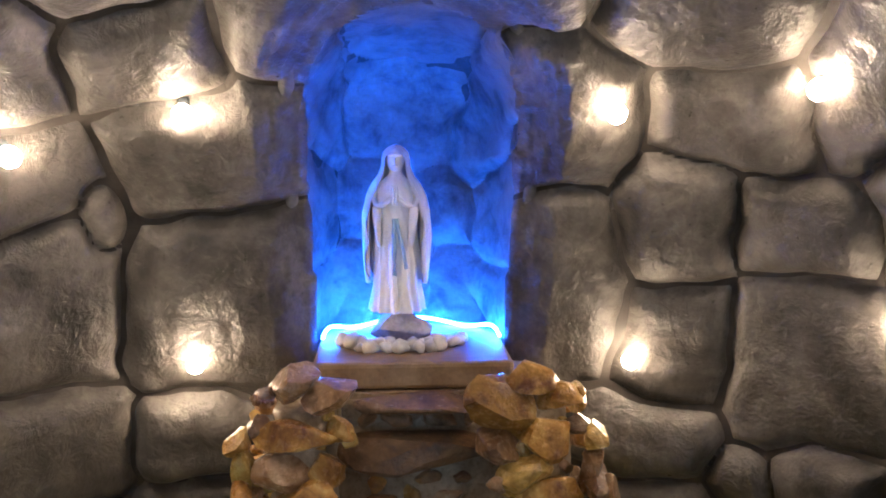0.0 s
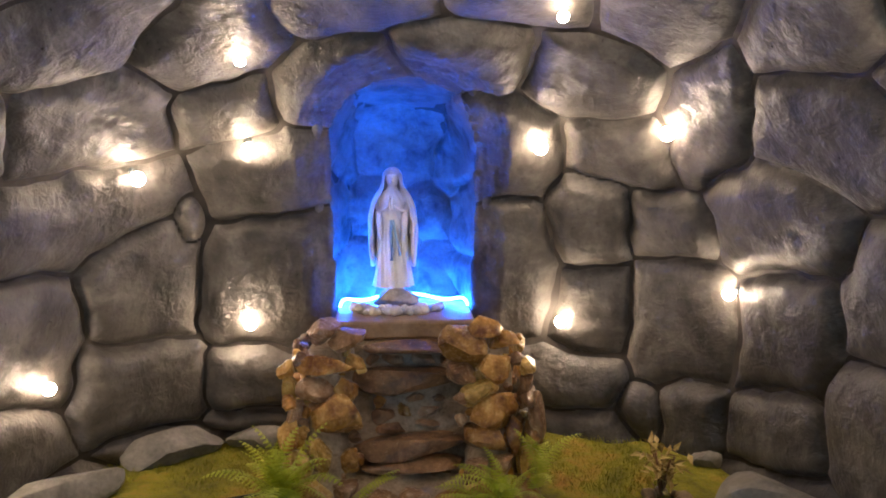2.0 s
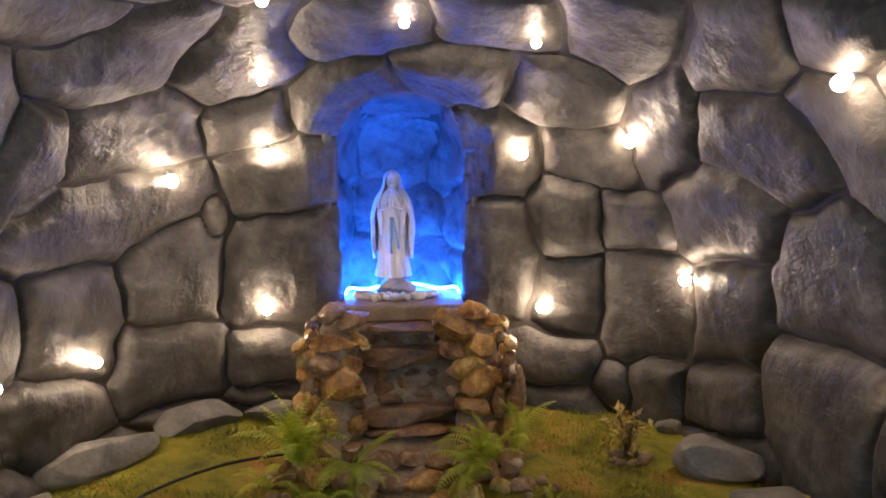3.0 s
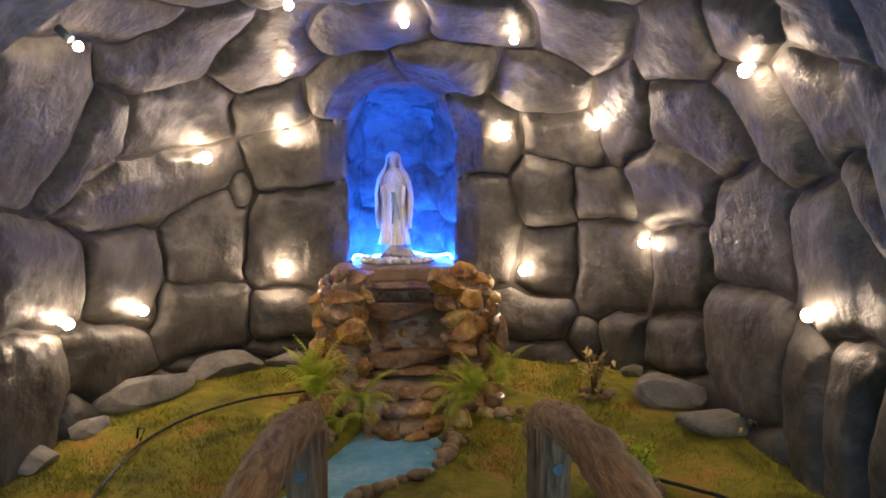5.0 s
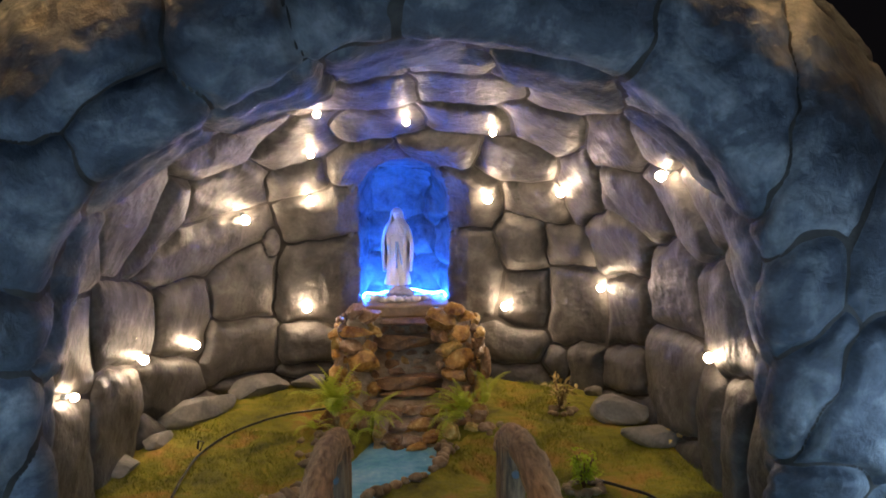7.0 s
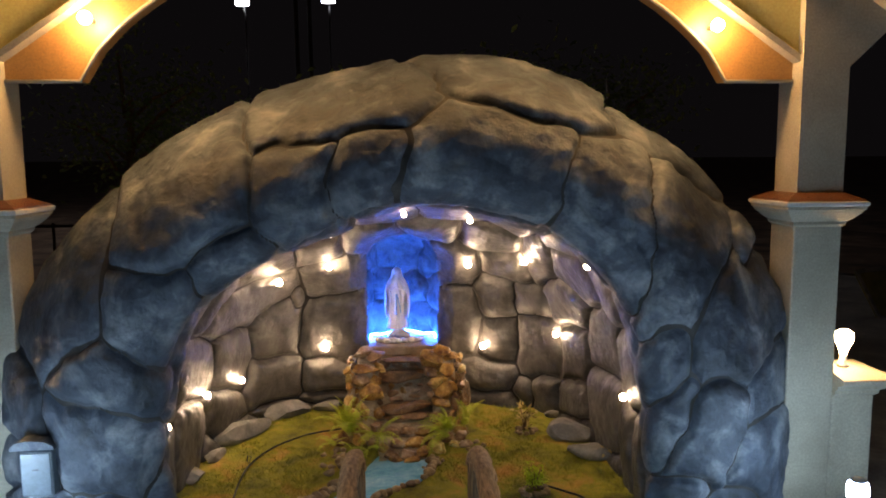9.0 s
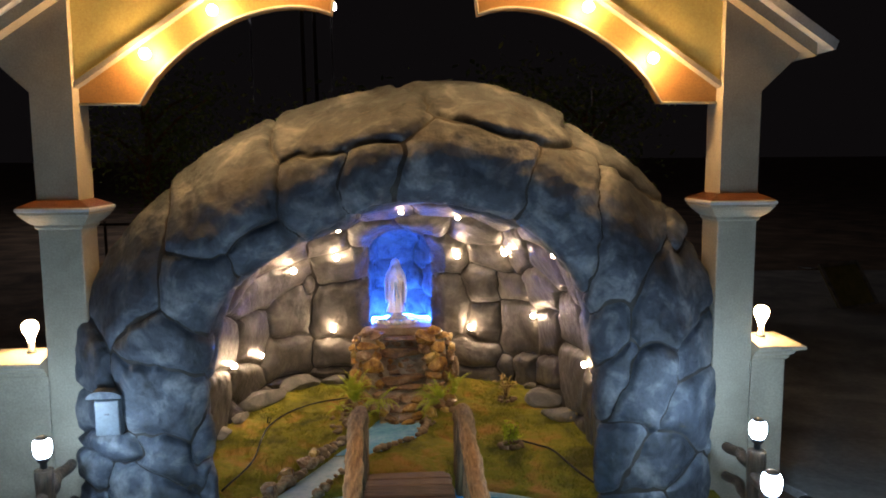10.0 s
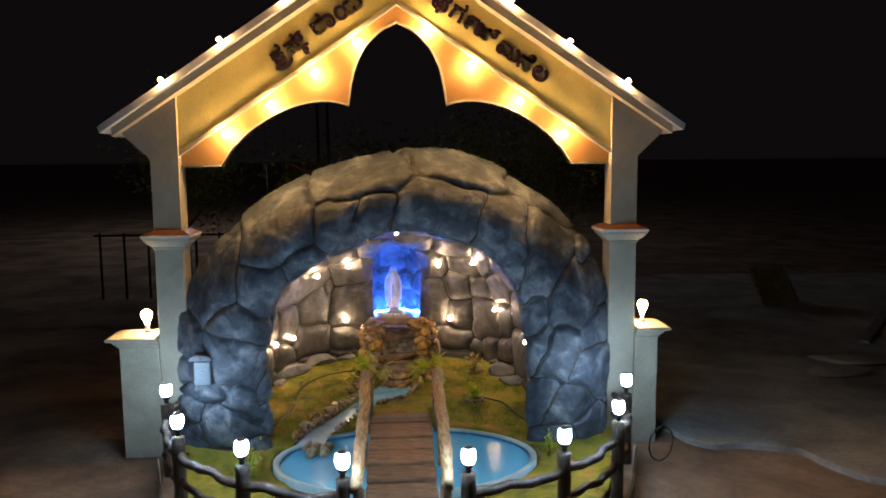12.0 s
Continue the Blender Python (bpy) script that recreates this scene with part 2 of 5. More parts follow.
def chunk_mesh(name, material, seed, cuts=11, blunt=0.30):
    """A quarried lump of radius about one: a rounded block split by flat faces, with crisp edges."""
    r = random.Random(seed * 31 + 7)
    bm = bmesh.new()
    bmesh.ops.create_icosphere(bm, subdivisions=3, radius=1)
    s = Vector((seed * 4.1, seed * 2.3, seed * 6.7))
    for v in bm.verts:
        c = v.co.copy()
        k = (abs(c.x) ** 3 + abs(c.y) ** 3 + abs(c.z) ** 3) ** (-1 / 3)
        v.co = c * (k * (1 - blunt) + blunt) * (1 + 0.16 * noise.noise(c * 1.2 + s))
    for _ in range(cuts):
        n = Vector((r.gauss(0, 1), r.gauss(0, 1), r.gauss(0, 0.8))).normalized()
        d = r.uniform(0.52, 0.86)
        for v in bm.verts:
            over = v.co.dot(n) - d
            if over > 0:
                v.co -= n * over * 0.97
    for v in bm.verts:
        v.co += v.co.normalized() * (0.030 * noise.noise(v.co * 4 + s) + 0.018 * noise.noise(v.co * 9 + s))
    me = bm_mesh(name, bm, material, True)
    me.set_sharp_from_angle(angle=math.radians(24))
    return me


def turned(x, y, z, sx, sy, sz, rx=0, ry=0, rz=0):
    return pose(x, y, z, rx, ry, rz) @ Matrix.Diagonal((sx, sy, sz, 1))


# ---- relief of plastered rock faces ----


def relief(parent, P, toward, U, V, stones, material, groove=0.045, bulge=0.055, warp=0.5, keep=None, seed=0, mesh_name="stone", dome=0.02, rough=1.0, joint=0.0115, fade=None, tilt=0.004):
    """Stones on a curved sheet P (rows x columns x 3), parted by grooves. stones: centre, half axes and turn in the sheet's own chart U, V."""
    rng = np.random.default_rng(seed)
    nv, nu = U.shape
    flat = P.reshape(-1, 3)
    w1 = np.array([noise.noise(Vector(p) * 3.1 + Vector((seed, 0, 0))) for p in flat]).reshape(nv, nu)
    w2 = np.array([noise.noise(Vector(p) * 3.1 + Vector((0, 9 + seed, 4))) for p in flat]).reshape(nv, nu)
    w3 = np.array([noise.noise(Vector(p) * 11) for p in flat]).reshape(nv, nu)
    w4 = np.array([noise.noise(Vector(p) * 27) for p in flat]).reshape(nv, nu)
    w5 = np.array([abs(noise.noise(Vector(p) * 16 + Vector((5, 0, 0)))) for p in flat]).reshape(nv, nu)
    uu, vv = U + warp * (w1 + 0.35 * w3), V + warp * (w2 - 0.35 * w3)
    d = np.empty((len(stones), nv, nu))
    for i, (cu, cv, a, b, rot) in enumerate(stones):
        c, s = math.cos(math.radians(rot)), math.sin(math.radians(rot))
        x, y = (uu - cu) * c + (vv - cv) * s, -(uu - cu) * s + (vv - cv) * c
        d[i] = (np.abs(x / a) ** 2.6 + np.abs(y / b) ** 2.6) ** (1 / 2.6)
    label = d.argmin(0)
    two = np.partition(d, 1, axis=0)
    gap = two[1] - two[0]
    # distance to the groove in metres
    gu = np.linalg.norm(np.gradient(P, axis=1), axis=2)
    gv = np.linalg.norm(np.gradient(P, axis=0), axis=2)
    du, dv = np.gradient(gap, axis=1) / np.maximum(gu, 1e-5), np.gradient(gap, axis=0) / np.maximum(gv, 1e-5)
    slope = np.sqrt(du ** 2 + dv ** 2)
    ker = np.ones(9) / 9
    slope = np.apply_along_axis(lambda r: np.convolve(np.pad(r, 4, "edge"), ker, "valid"), 1, slope)
    slope = np.apply_along_axis(lambda r: np.convolve(np.pad(r, 4, "edge"), ker, "valid"), 0, slope)
    metres = gap / np.maximum(slope, 0.8)
    lift = rng.uniform(-0.012, 0.018, len(stones))[label]
    # each face leans a little its own way
    st = np.array(stones, float)
    lean = rng.normal(0, tilt, (2, len(stones)))
    lift = lift + np.clip((uu - st[label, 0]) / st[label, 2], -1, 1) * lean[0][label] + np.clip((vv - st[label, 1]) / st[label, 3], -1, 1) * lean[1][label]
    h = (bulge + lift) * (1 - np.exp(-(metres / groove) ** 1.25)) + dome * np.clip(1 - two[0] ** 2, 0, 1)
    h += rough * (0.016 * w1 + 0.010 * w3 + 0.0035 * w4 - 0.006 * w5) * np.clip(metres / groove, 0, 1)
    if fade is not None:
        h = h * fade
    Nn = np.cross(np.gradient(P, axis=1), np.gradient(P, axis=0))
    Nn /= np.maximum(np.linalg.norm(Nn, axis=2, keepdims=True), 1e-9)
    flip = np.sign(((np.asarray(toward) - P) * Nn).sum(2, keepdims=True)) if np.ndim(toward) == 1 else np.sign((toward * Nn).sum(2, keepdims=True))
    Q = P + Nn * flip * h[..., None]
    ok = np.ones((nv, nu), bool) if keep is None else keep
    quad = ok[:-1, :-1] & ok[1:, :-1] & ok[:-1, 1:] & ok[1:, 1:]
    lab = label[:-1, :-1].copy()
    made = []
    turn = float(np.median(flip)) > 0
    for i in range(len(stones)):
        r, c = np.nonzero(quad & (lab == i))
        if len(r) < 6:
            continue
        idx = np.stack([r * nu + c, r * nu + c + 1, (r + 1) * nu + c + 1, (r + 1) * nu + c], 1)
        if not turn:
            idx = idx[:, ::-1]
        used, inv = np.unique(idx, return_inverse=True)
        me = mesh_of(mesh_name, Q.reshape(-1, 3)[used], inv.reshape(-1, 4), material[i] if isinstance(material, list) else material)
        made.append(put(mesh_name, me, parent))
    # a dark bed shows at the bottom of the grooves
    bed = P + Nn * flip * (joint * (1 if fade is None else fade))[..., None] if fade is not None else P + Nn * flip * joint
    r, c = np.nonzero(quad)
    idx = np.stack([r * nu + c, r * nu + c + 1, (r + 1) * nu + c + 1, (r + 1) * nu + c], 1)
    idx = idx if turn else idx[:, ::-1]
    used, inv = np.unique(idx, return_inverse=True)
    put("joint_bed", mesh_of("joint_bed", bed.reshape(-1, 3)[used], inv.reshape(-1, 4), JOINT), parent, "dark recessed joints between the stones")
    return made, Q


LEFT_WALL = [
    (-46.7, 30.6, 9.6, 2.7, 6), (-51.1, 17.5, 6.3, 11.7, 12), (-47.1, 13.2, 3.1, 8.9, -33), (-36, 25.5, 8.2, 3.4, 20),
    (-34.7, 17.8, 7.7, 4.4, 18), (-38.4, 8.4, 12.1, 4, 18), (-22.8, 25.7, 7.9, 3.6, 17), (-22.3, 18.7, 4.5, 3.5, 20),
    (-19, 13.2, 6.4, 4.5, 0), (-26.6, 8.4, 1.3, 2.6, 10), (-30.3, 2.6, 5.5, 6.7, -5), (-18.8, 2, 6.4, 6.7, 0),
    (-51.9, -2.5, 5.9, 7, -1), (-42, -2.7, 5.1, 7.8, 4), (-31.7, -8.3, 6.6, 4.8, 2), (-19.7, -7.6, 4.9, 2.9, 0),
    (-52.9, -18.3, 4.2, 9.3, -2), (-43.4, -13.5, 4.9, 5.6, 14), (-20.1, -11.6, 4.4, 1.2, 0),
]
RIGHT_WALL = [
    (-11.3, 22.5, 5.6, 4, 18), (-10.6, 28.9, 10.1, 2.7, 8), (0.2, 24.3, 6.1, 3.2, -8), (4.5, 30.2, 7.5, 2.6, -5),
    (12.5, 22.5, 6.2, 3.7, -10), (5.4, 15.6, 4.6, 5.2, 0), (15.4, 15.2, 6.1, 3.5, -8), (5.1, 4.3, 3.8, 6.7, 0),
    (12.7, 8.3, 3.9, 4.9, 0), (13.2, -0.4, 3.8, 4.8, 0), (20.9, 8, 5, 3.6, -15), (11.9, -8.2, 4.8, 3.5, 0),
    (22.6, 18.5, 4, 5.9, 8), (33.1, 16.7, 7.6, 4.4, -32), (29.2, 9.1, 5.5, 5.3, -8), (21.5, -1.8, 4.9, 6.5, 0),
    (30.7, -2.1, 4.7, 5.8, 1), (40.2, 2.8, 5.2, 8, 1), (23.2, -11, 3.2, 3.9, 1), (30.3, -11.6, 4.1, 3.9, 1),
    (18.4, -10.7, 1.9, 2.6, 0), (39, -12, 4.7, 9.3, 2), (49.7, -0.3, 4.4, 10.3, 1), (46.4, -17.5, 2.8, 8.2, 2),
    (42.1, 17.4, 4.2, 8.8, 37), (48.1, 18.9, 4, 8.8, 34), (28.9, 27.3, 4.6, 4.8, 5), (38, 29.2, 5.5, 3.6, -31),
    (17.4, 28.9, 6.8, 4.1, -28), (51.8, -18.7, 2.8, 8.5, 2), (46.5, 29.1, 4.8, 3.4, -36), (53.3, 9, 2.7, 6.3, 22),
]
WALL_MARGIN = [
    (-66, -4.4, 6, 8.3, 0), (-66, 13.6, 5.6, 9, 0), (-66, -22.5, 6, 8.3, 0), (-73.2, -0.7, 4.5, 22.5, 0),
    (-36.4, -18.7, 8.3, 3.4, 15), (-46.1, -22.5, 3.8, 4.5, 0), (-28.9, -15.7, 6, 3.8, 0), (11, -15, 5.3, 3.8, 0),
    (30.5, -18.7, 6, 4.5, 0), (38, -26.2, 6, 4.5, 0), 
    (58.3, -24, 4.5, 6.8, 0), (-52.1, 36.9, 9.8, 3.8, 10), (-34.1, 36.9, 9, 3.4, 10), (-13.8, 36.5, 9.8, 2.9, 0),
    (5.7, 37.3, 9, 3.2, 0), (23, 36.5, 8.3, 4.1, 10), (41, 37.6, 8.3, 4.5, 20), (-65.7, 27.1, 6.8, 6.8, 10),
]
ARCH_FACE = [
    (3.51, 0.47, 0.25, 0.27, 10), (3.12, 0.33, 0.15, 0.23, 16), (2.83, 0.32, 0.15, 0.18, 18), (2.4, 0.33, 0.29, 0.25, -4),
    (1.94, 0.3, 0.22, 0.29, -26), (1.6, 0.45, 0.25, 0.26, -44), (3.45, 0.18, 0.19, 0.11, 3), (3.8, 0.26, 0.23, 0.18, 40),
    (4.05, 0.68, 0.23, 0.27, 67), (4.48, 0.74, 0.15, 0.13, 56), (4.13, 0.36, 0.28, 0.1, 55), (4.41, 0.33, 0.24, 0.19, 59),
    (4.72, 0.72, 0.17, 0.11, 58), (4.81, 0.65, 0.23, 0.06, 59), (4.68, 0.29, 0.15, 0.13, 63), (4.53, 0.14, 0.04, 0.21, -80),
    (1.25, 0.55, 0.27, 0.2, -37), (1.39, 0.19, 0.13, 0.11, -58), (0.99, 0.38, 0.18, 0.21, -55), (0.95, 0.64, 0.2, 0.13, -56),
    (0.69, 0.62, 0.21, 0.16, -59), (1.11, 0.17, 0.09, 0.2, -62), (0.7, 0.19, 0.11, 0.2, -71), (0.53, 0.47, 0.19, 0.17, -62),
]
ARCH_RIM = [
    (2.9, 0.6, 0.33, 0.14, 1), (2.32, 0.69, 0.27, 0.16, -5), (1.8, 0.78, 0.21, 0.09, -1), (1.41, 0.8, 0.07, 0.13, -17),
]
ARCH_LEGS = [
    (5.04, 0.45, 0.15, 0.16, 0), (5.24, 0.74, 0.17, 0.16, 0), (4.98, 0.75, 0.12, 0.12, 0), (5.4, 0.4, 0.19, 0.18, 0),
    (5.22, 0.22, 0.12, 0.1, 0), (0.15, 0.62, 0.17, 0.16, 0), (0.12, 0.34, 0.16, 0.16, 0), (-0.17, 0.44, 0.17, 0.21, 0),
]
ARCH_BACK = [
    (4.5, 1.05, 0.28, 0.14, 0), (3.9, 1.06, 0.28, 0.12, 0), (3.3, 1.08, 0.3, 0.14, 0), (2.7, 1.08, 0.3, 0.12, 0),
    (2.1, 1.08, 0.3, 0.14, 0), (1.5, 1.08, 0.3, 0.12, 0), (0.95, 1.05, 0.25, 0.14, 0), (0.4, 1.04, 0.3, 0.16, 0),
    (5.1, 1.05, 0.3, 0.14, 0),
]
ARCH_LIP = [
    (0.6, 0.03, 0.17, 0.07, 0), (1.02, 0.03, 0.21000000000000002, 0.07, 0), (1.44, 0.03, 0.25, 0.07, 0), (1.86, 0.03, 0.17, 0.07, 0),
    (2.28, 0.03, 0.21000000000000002, 0.07, 0), (2.7, 0.03, 0.25, 0.07, 0), (3.12, 0.03, 0.17, 0.07, 0), (3.54, 0.03, 0.21000000000000002, 0.07, 0),
    (3.96, 0.03, 0.25, 0.07, 0), (4.38, 0.03, 0.17, 0.07, 0), (4.8, 0.03, 0.21000000000000002, 0.07, 0),
]
_mr = random.Random(2)
MOUTH = [(x + 9 * (k % 2) + _mr.uniform(-4, 4), 45 + 11 * k + _mr.uniform(-2, 2), _mr.uniform(8, 13), _mr.uniform(4.5, 6.5), _mr.uniform(-25, 25)) for k in range(2) for x in range(-62, 66, 21)]


# inner vault: a rounded vault that closes towards the back
VA, VX, VY, VB, VH, VZ, VP, VM = 1.375, 0.03, -0.055, 2.247, 1.915, 0.079, 3.635, 3.059


def vault_level(p):
    r = ((np.abs(p[..., 0] - VX) / VA) ** VP + (np.maximum(p[..., 1] - VY, 0) / VB) ** VP) ** (1 / VP)
    return (r ** VM + (np.maximum(p[..., 2] - VZ, 0) / (VH * (1 + 0.06 * np.clip(1.15 - p[..., 1], 0, 1.4)))) ** VM) ** (1 / VM)


def vault_hit(start, way):
    lo, hi = np.full(way.shape[:-1], 0.3), np.full(way.shape[:-1], 9.0)
    for _ in range(36):
        mid = (lo + hi) / 2
        out = vault_level(start + way * mid[..., None]) > 1
        hi, lo = np.where(out, mid, hi), np.where(out, lo, mid)
    return start + way * lo[..., None]


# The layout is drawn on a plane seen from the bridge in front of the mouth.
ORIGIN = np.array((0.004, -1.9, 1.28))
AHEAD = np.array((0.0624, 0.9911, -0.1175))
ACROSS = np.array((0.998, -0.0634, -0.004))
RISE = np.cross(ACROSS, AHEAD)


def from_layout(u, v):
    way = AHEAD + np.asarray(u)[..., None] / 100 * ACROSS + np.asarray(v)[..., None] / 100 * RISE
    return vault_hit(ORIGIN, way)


NICHE_X, NICHE_HALF, NICHE_SILL, NICHE_TOP = 0.04, 0.282, 0.72, 1.645


def in_niche(x, z, grow=0.0):
    x, spring = np.abs(x - NICHE_X) / (NICHE_HALF + grow), NICHE_TOP - 0.30
    up = np.clip((z - spring) / (0.30 + grow), 0, None)
    return (x ** 2.4 + up ** 2.4 < 1) & (z > NICHE_SILL - grow)


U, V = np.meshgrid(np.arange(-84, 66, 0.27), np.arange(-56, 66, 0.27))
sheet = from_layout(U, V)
grotto = empty("wall_grotto", (0, 0, 0), "grey painted plaster rock vault of the grotto", "wall", kind="structure")
hole = in_niche(sheet[..., 0], sheet[..., 2])
grown = ~hole
for a, s in ((0, 1), (0, -1), (1, 1), (1, -1)):
    grown |= np.roll(~hole, s, a)
rim = hole & grown
# the ring of points round the opening moves onto the niche's outline
rx, rz = sheet[rim][:, 0] - NICHE_X, sheet[rim][:, 2] - 1.15
lo, hi = np.ones_like(rx), np.full_like(rx, 1.6)
for _ in range(24):
    mid = (lo + hi) / 2
    still = in_niche(NICHE_X + rx * mid, 1.15 + rz * mid)
    lo, hi = np.where(still, mid, lo), np.where(still, hi, mid)
moved = sheet[rim]
moved[:, 0], moved[:, 2] = NICHE_X + rx * lo, 1.15 + rz * lo
moved[:, 1] += 0.035
sheet[rim] = moved
keep = (sheet[..., 1] > -0.22) & (sheet[..., 2] > 0.05) & (~hole | rim)
fade = np.ones_like(U)
for g, f in ((0.10, 0.85), (0.075, 0.65), (0.05, 0.45), (0.03, 0.3)):
    fade[in_niche(sheet[..., 0], sheet[..., 2], g)] = f
# the crown of the vault is plastered flatter than its walls
fade = fade * (1 - 0.55 * np.clip((V - 25) / 12, 0, 1))
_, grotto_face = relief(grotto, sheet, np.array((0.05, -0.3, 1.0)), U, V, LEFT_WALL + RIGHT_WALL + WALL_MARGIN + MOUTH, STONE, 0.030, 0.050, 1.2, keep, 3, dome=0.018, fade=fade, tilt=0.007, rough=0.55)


# pocket: a rounded hollow behind the opening, deepest in the middle
turns, inward = np.meshgrid(np.linspace(0, 2 * math.pi, 260), 1 - (1 - np.linspace(0.0, 1, 110)) ** 2)
lo, hi = np.zeros_like(turns), np.full_like(turns, 1.2)
for _ in range(24):
    mid = (lo + hi) / 2
    still = in_niche(NICHE_X + mid * np.cos(turns), 1.15 + mid * np.sin(turns), 0.03)
    lo, hi = np.where(still, mid, lo), np.where(still, hi, mid)
px, pz = NICHE_X + lo * inward * np.cos(turns), 1.15 + lo * inward * np.sin(turns)
lip_y = 2.15 - 0.57 * np.maximum(NICHE_X * 0 + 1.15 + lo * np.sin(turns) - 0.75, 0) ** 2
py = lip_y + (2.46 - lip_y) * (1 - inward ** 7) ** 0.55
pocket = np.stack([px, py, pz], -1)
niche = empty("wall_niche", (0, 0, 0), "rock lining of the statue's arched niche", "niche", kind="structure")
niche_stones = [(0.02, 1.42, 0.18, 0.17, 0), (0.24, 1.36, 0.055, 0.18, 0), (-0.20, 1.42, 0.045, 0.17, 0), (-0.09, 1.16, 0.12, 0.12, 0), (0.16, 1.14, 0.11, 0.12, 0),
                (-0.15, 0.91, 0.10, 0.11, 0), (0.20, 0.88, 0.10, 0.11, 0), (0.03, 0.90, 0.10, 0.13, 0), (-0.25, 1.14, 0.05, 0.16, 0), (0.30, 1.10, 0.04, 0.12, 0), (0.04, 1.64, 0.14, 0.06, 0)]
relief(niche, pocket, np.array((0.04, 1.4, 1.15)), px, pz, niche_stones, NICHE_STONE, 0.024, 0.016, 0.05, None, 8, rough=0.7, dome=0.012, joint=0.0005)

# ---- front arch ----
AX = 0.05


MOUTH_RADII = ([0, 20, 36, 46, 53, 58, 64, 72, 79, 85, 90, 97, 103, 109, 115, 122, 128, 136, 150, 165, 180],
               [1.13, 1.21, 1.40, 1.59, 1.76, 1.86, 1.925, 1.985, 2.01, 2.015, 1.995, 1.955, 1.91, 1.88, 1.855, 1.815, 1.755, 1.56, 1.30, 1.16, 1.12])
OUTER_RADII = ([0, 17, 29, 36, 41, 46.5, 53.5, 61.5, 68, 74.5, 80, 86.5, 94, 100, 108, 114, 122, 128, 134, 141, 147, 154, 165, 180],
               [1.84, 1.925, 2.15, 2.32, 2.40, 2.465, 2.545, 2.59, 2.62, 2.66, 2.68, 2.66, 2.61, 2.575, 2.555, 2.52, 2.48, 2.45, 2.415, 2.325, 2.225, 2.09, 1.935, 1.885])


def rounded(deg, table):
    """A radius read from a short table, eased over a few degrees."""
    return sum(w * np.interp(deg + d, *table) for d, w in ((-4, 0.15), (-2, 0.22), (0, 0.26), (2, 0.22), (4, 0.15)))


def arch_point(th, q):
    """th: radians round the arch; q: 0 inside lip, 0.15 mouth edge, 1 outer edge, on over the back."""
    c, s, deg = np.abs(np.cos(th)), np.abs(np.sin(th)), np.degrees(th)
    # the mouth sags on its left shoulder; outside, upright legs carry a flattened round
    ri = rounded(deg, MOUTH_RADII)
    ro = rounded(deg, OUTER_RADII)
    lip = np.clip((0.15 - q) / 0.15, 0, 1)
    e = np.clip((q - 0.15) / 0.85, 0, 1) + (0.34 * c ** 3 - 0.05 * s ** 3) * lip ** 1.6
    back = np.clip((q - 1.0) / 0.5, 0, 1)
    turn = 0.22 + 0.34 * s ** 2
    y = -0.37 + 0.34 * lip ** 0.9 + turn * np.clip((e - 0.30) / 0.70, 0, 1) ** 1.9 * (lip == 0) + 2.2 * back + 0.07 * np.clip(1 - e / 0.18, 0, 1) ** 2
    r = ri + (ro - ri) * e
    r = r * (1 - 0.12 * back ** 0.6)
    return np.stack([AX + r * np.cos(th), y, r * np.sin(th)], -1)


AU, AV = np.meshgrid(np.linspace(-0.03, 5.43, 560), np.concatenate([np.linspace(0, 0.84, 130), np.linspace(0.85, 1.2, 24)]))
arch_sheet = arch_point(AU / 0.03 * math.pi / 180, AV / 0.8)
facing = np.gradient(arch_sheet, axis=0)
along = np.gradient(arch_sheet, axis=1)
out = np.cross(along, facing)
centre_line = arch_point(AU / 0.03 * math.pi / 180, np.full_like(AV, 0.5)) + np.array((0, 0.5, 0))
away = arch_sheet - centre_line
arch = empty("wall_arch", (0, 0, 0), "rough plaster rock arch round the grotto mouth", "arch", kind="structure")
relief(arch, arch_sheet, away, AU, AV, ARCH_FACE + ARCH_RIM + ARCH_LEGS + ARCH_BACK + ARCH_LIP, ARCH_STONE, 0.025, 0.036, 0.045, None, 5, dome=0.006, joint=0.008)
back_verts = [(-1.75, 2.35, -0.05), (1.85, 2.35, -0.05), (1.6, 2.35, 1.9), (0.9, 2.35, 2.3), (-0.8, 2.35, 2.3), (-1.5, 2.35, 1.9)]
bm = extruded([(x, z) for x, y, z in back_verts], 2.55, 2.75)
tagged(part("wall_back", bm, STONE, None), "plain rendered back wall of the grotto", "wall", kind="structure")

# ---- ground ----
POOL_C, POOL_R = (0.10, -0.60), (1.06, 0.68)


def stream_line(y):
    """Centre and half width of the stream at y."""
    pts = [(1.30, 0.02, 0.16), (1.05, -0.03, 0.21), (0.85, -0.09, 0.22), (0.68, -0.24, 0.16), (0.45, -0.42, 0.10), (0.2, -0.55, 0.10), (-0.05, -0.68, 0.11), (-0.4, -0.75, 0.12)]
    ys = [p[0] for p in pts][::-1]
    return np.interp(y, ys, [p[1] for p in pts][::-1]), np.interp(y, ys, [p[2] for p in pts][::-1])


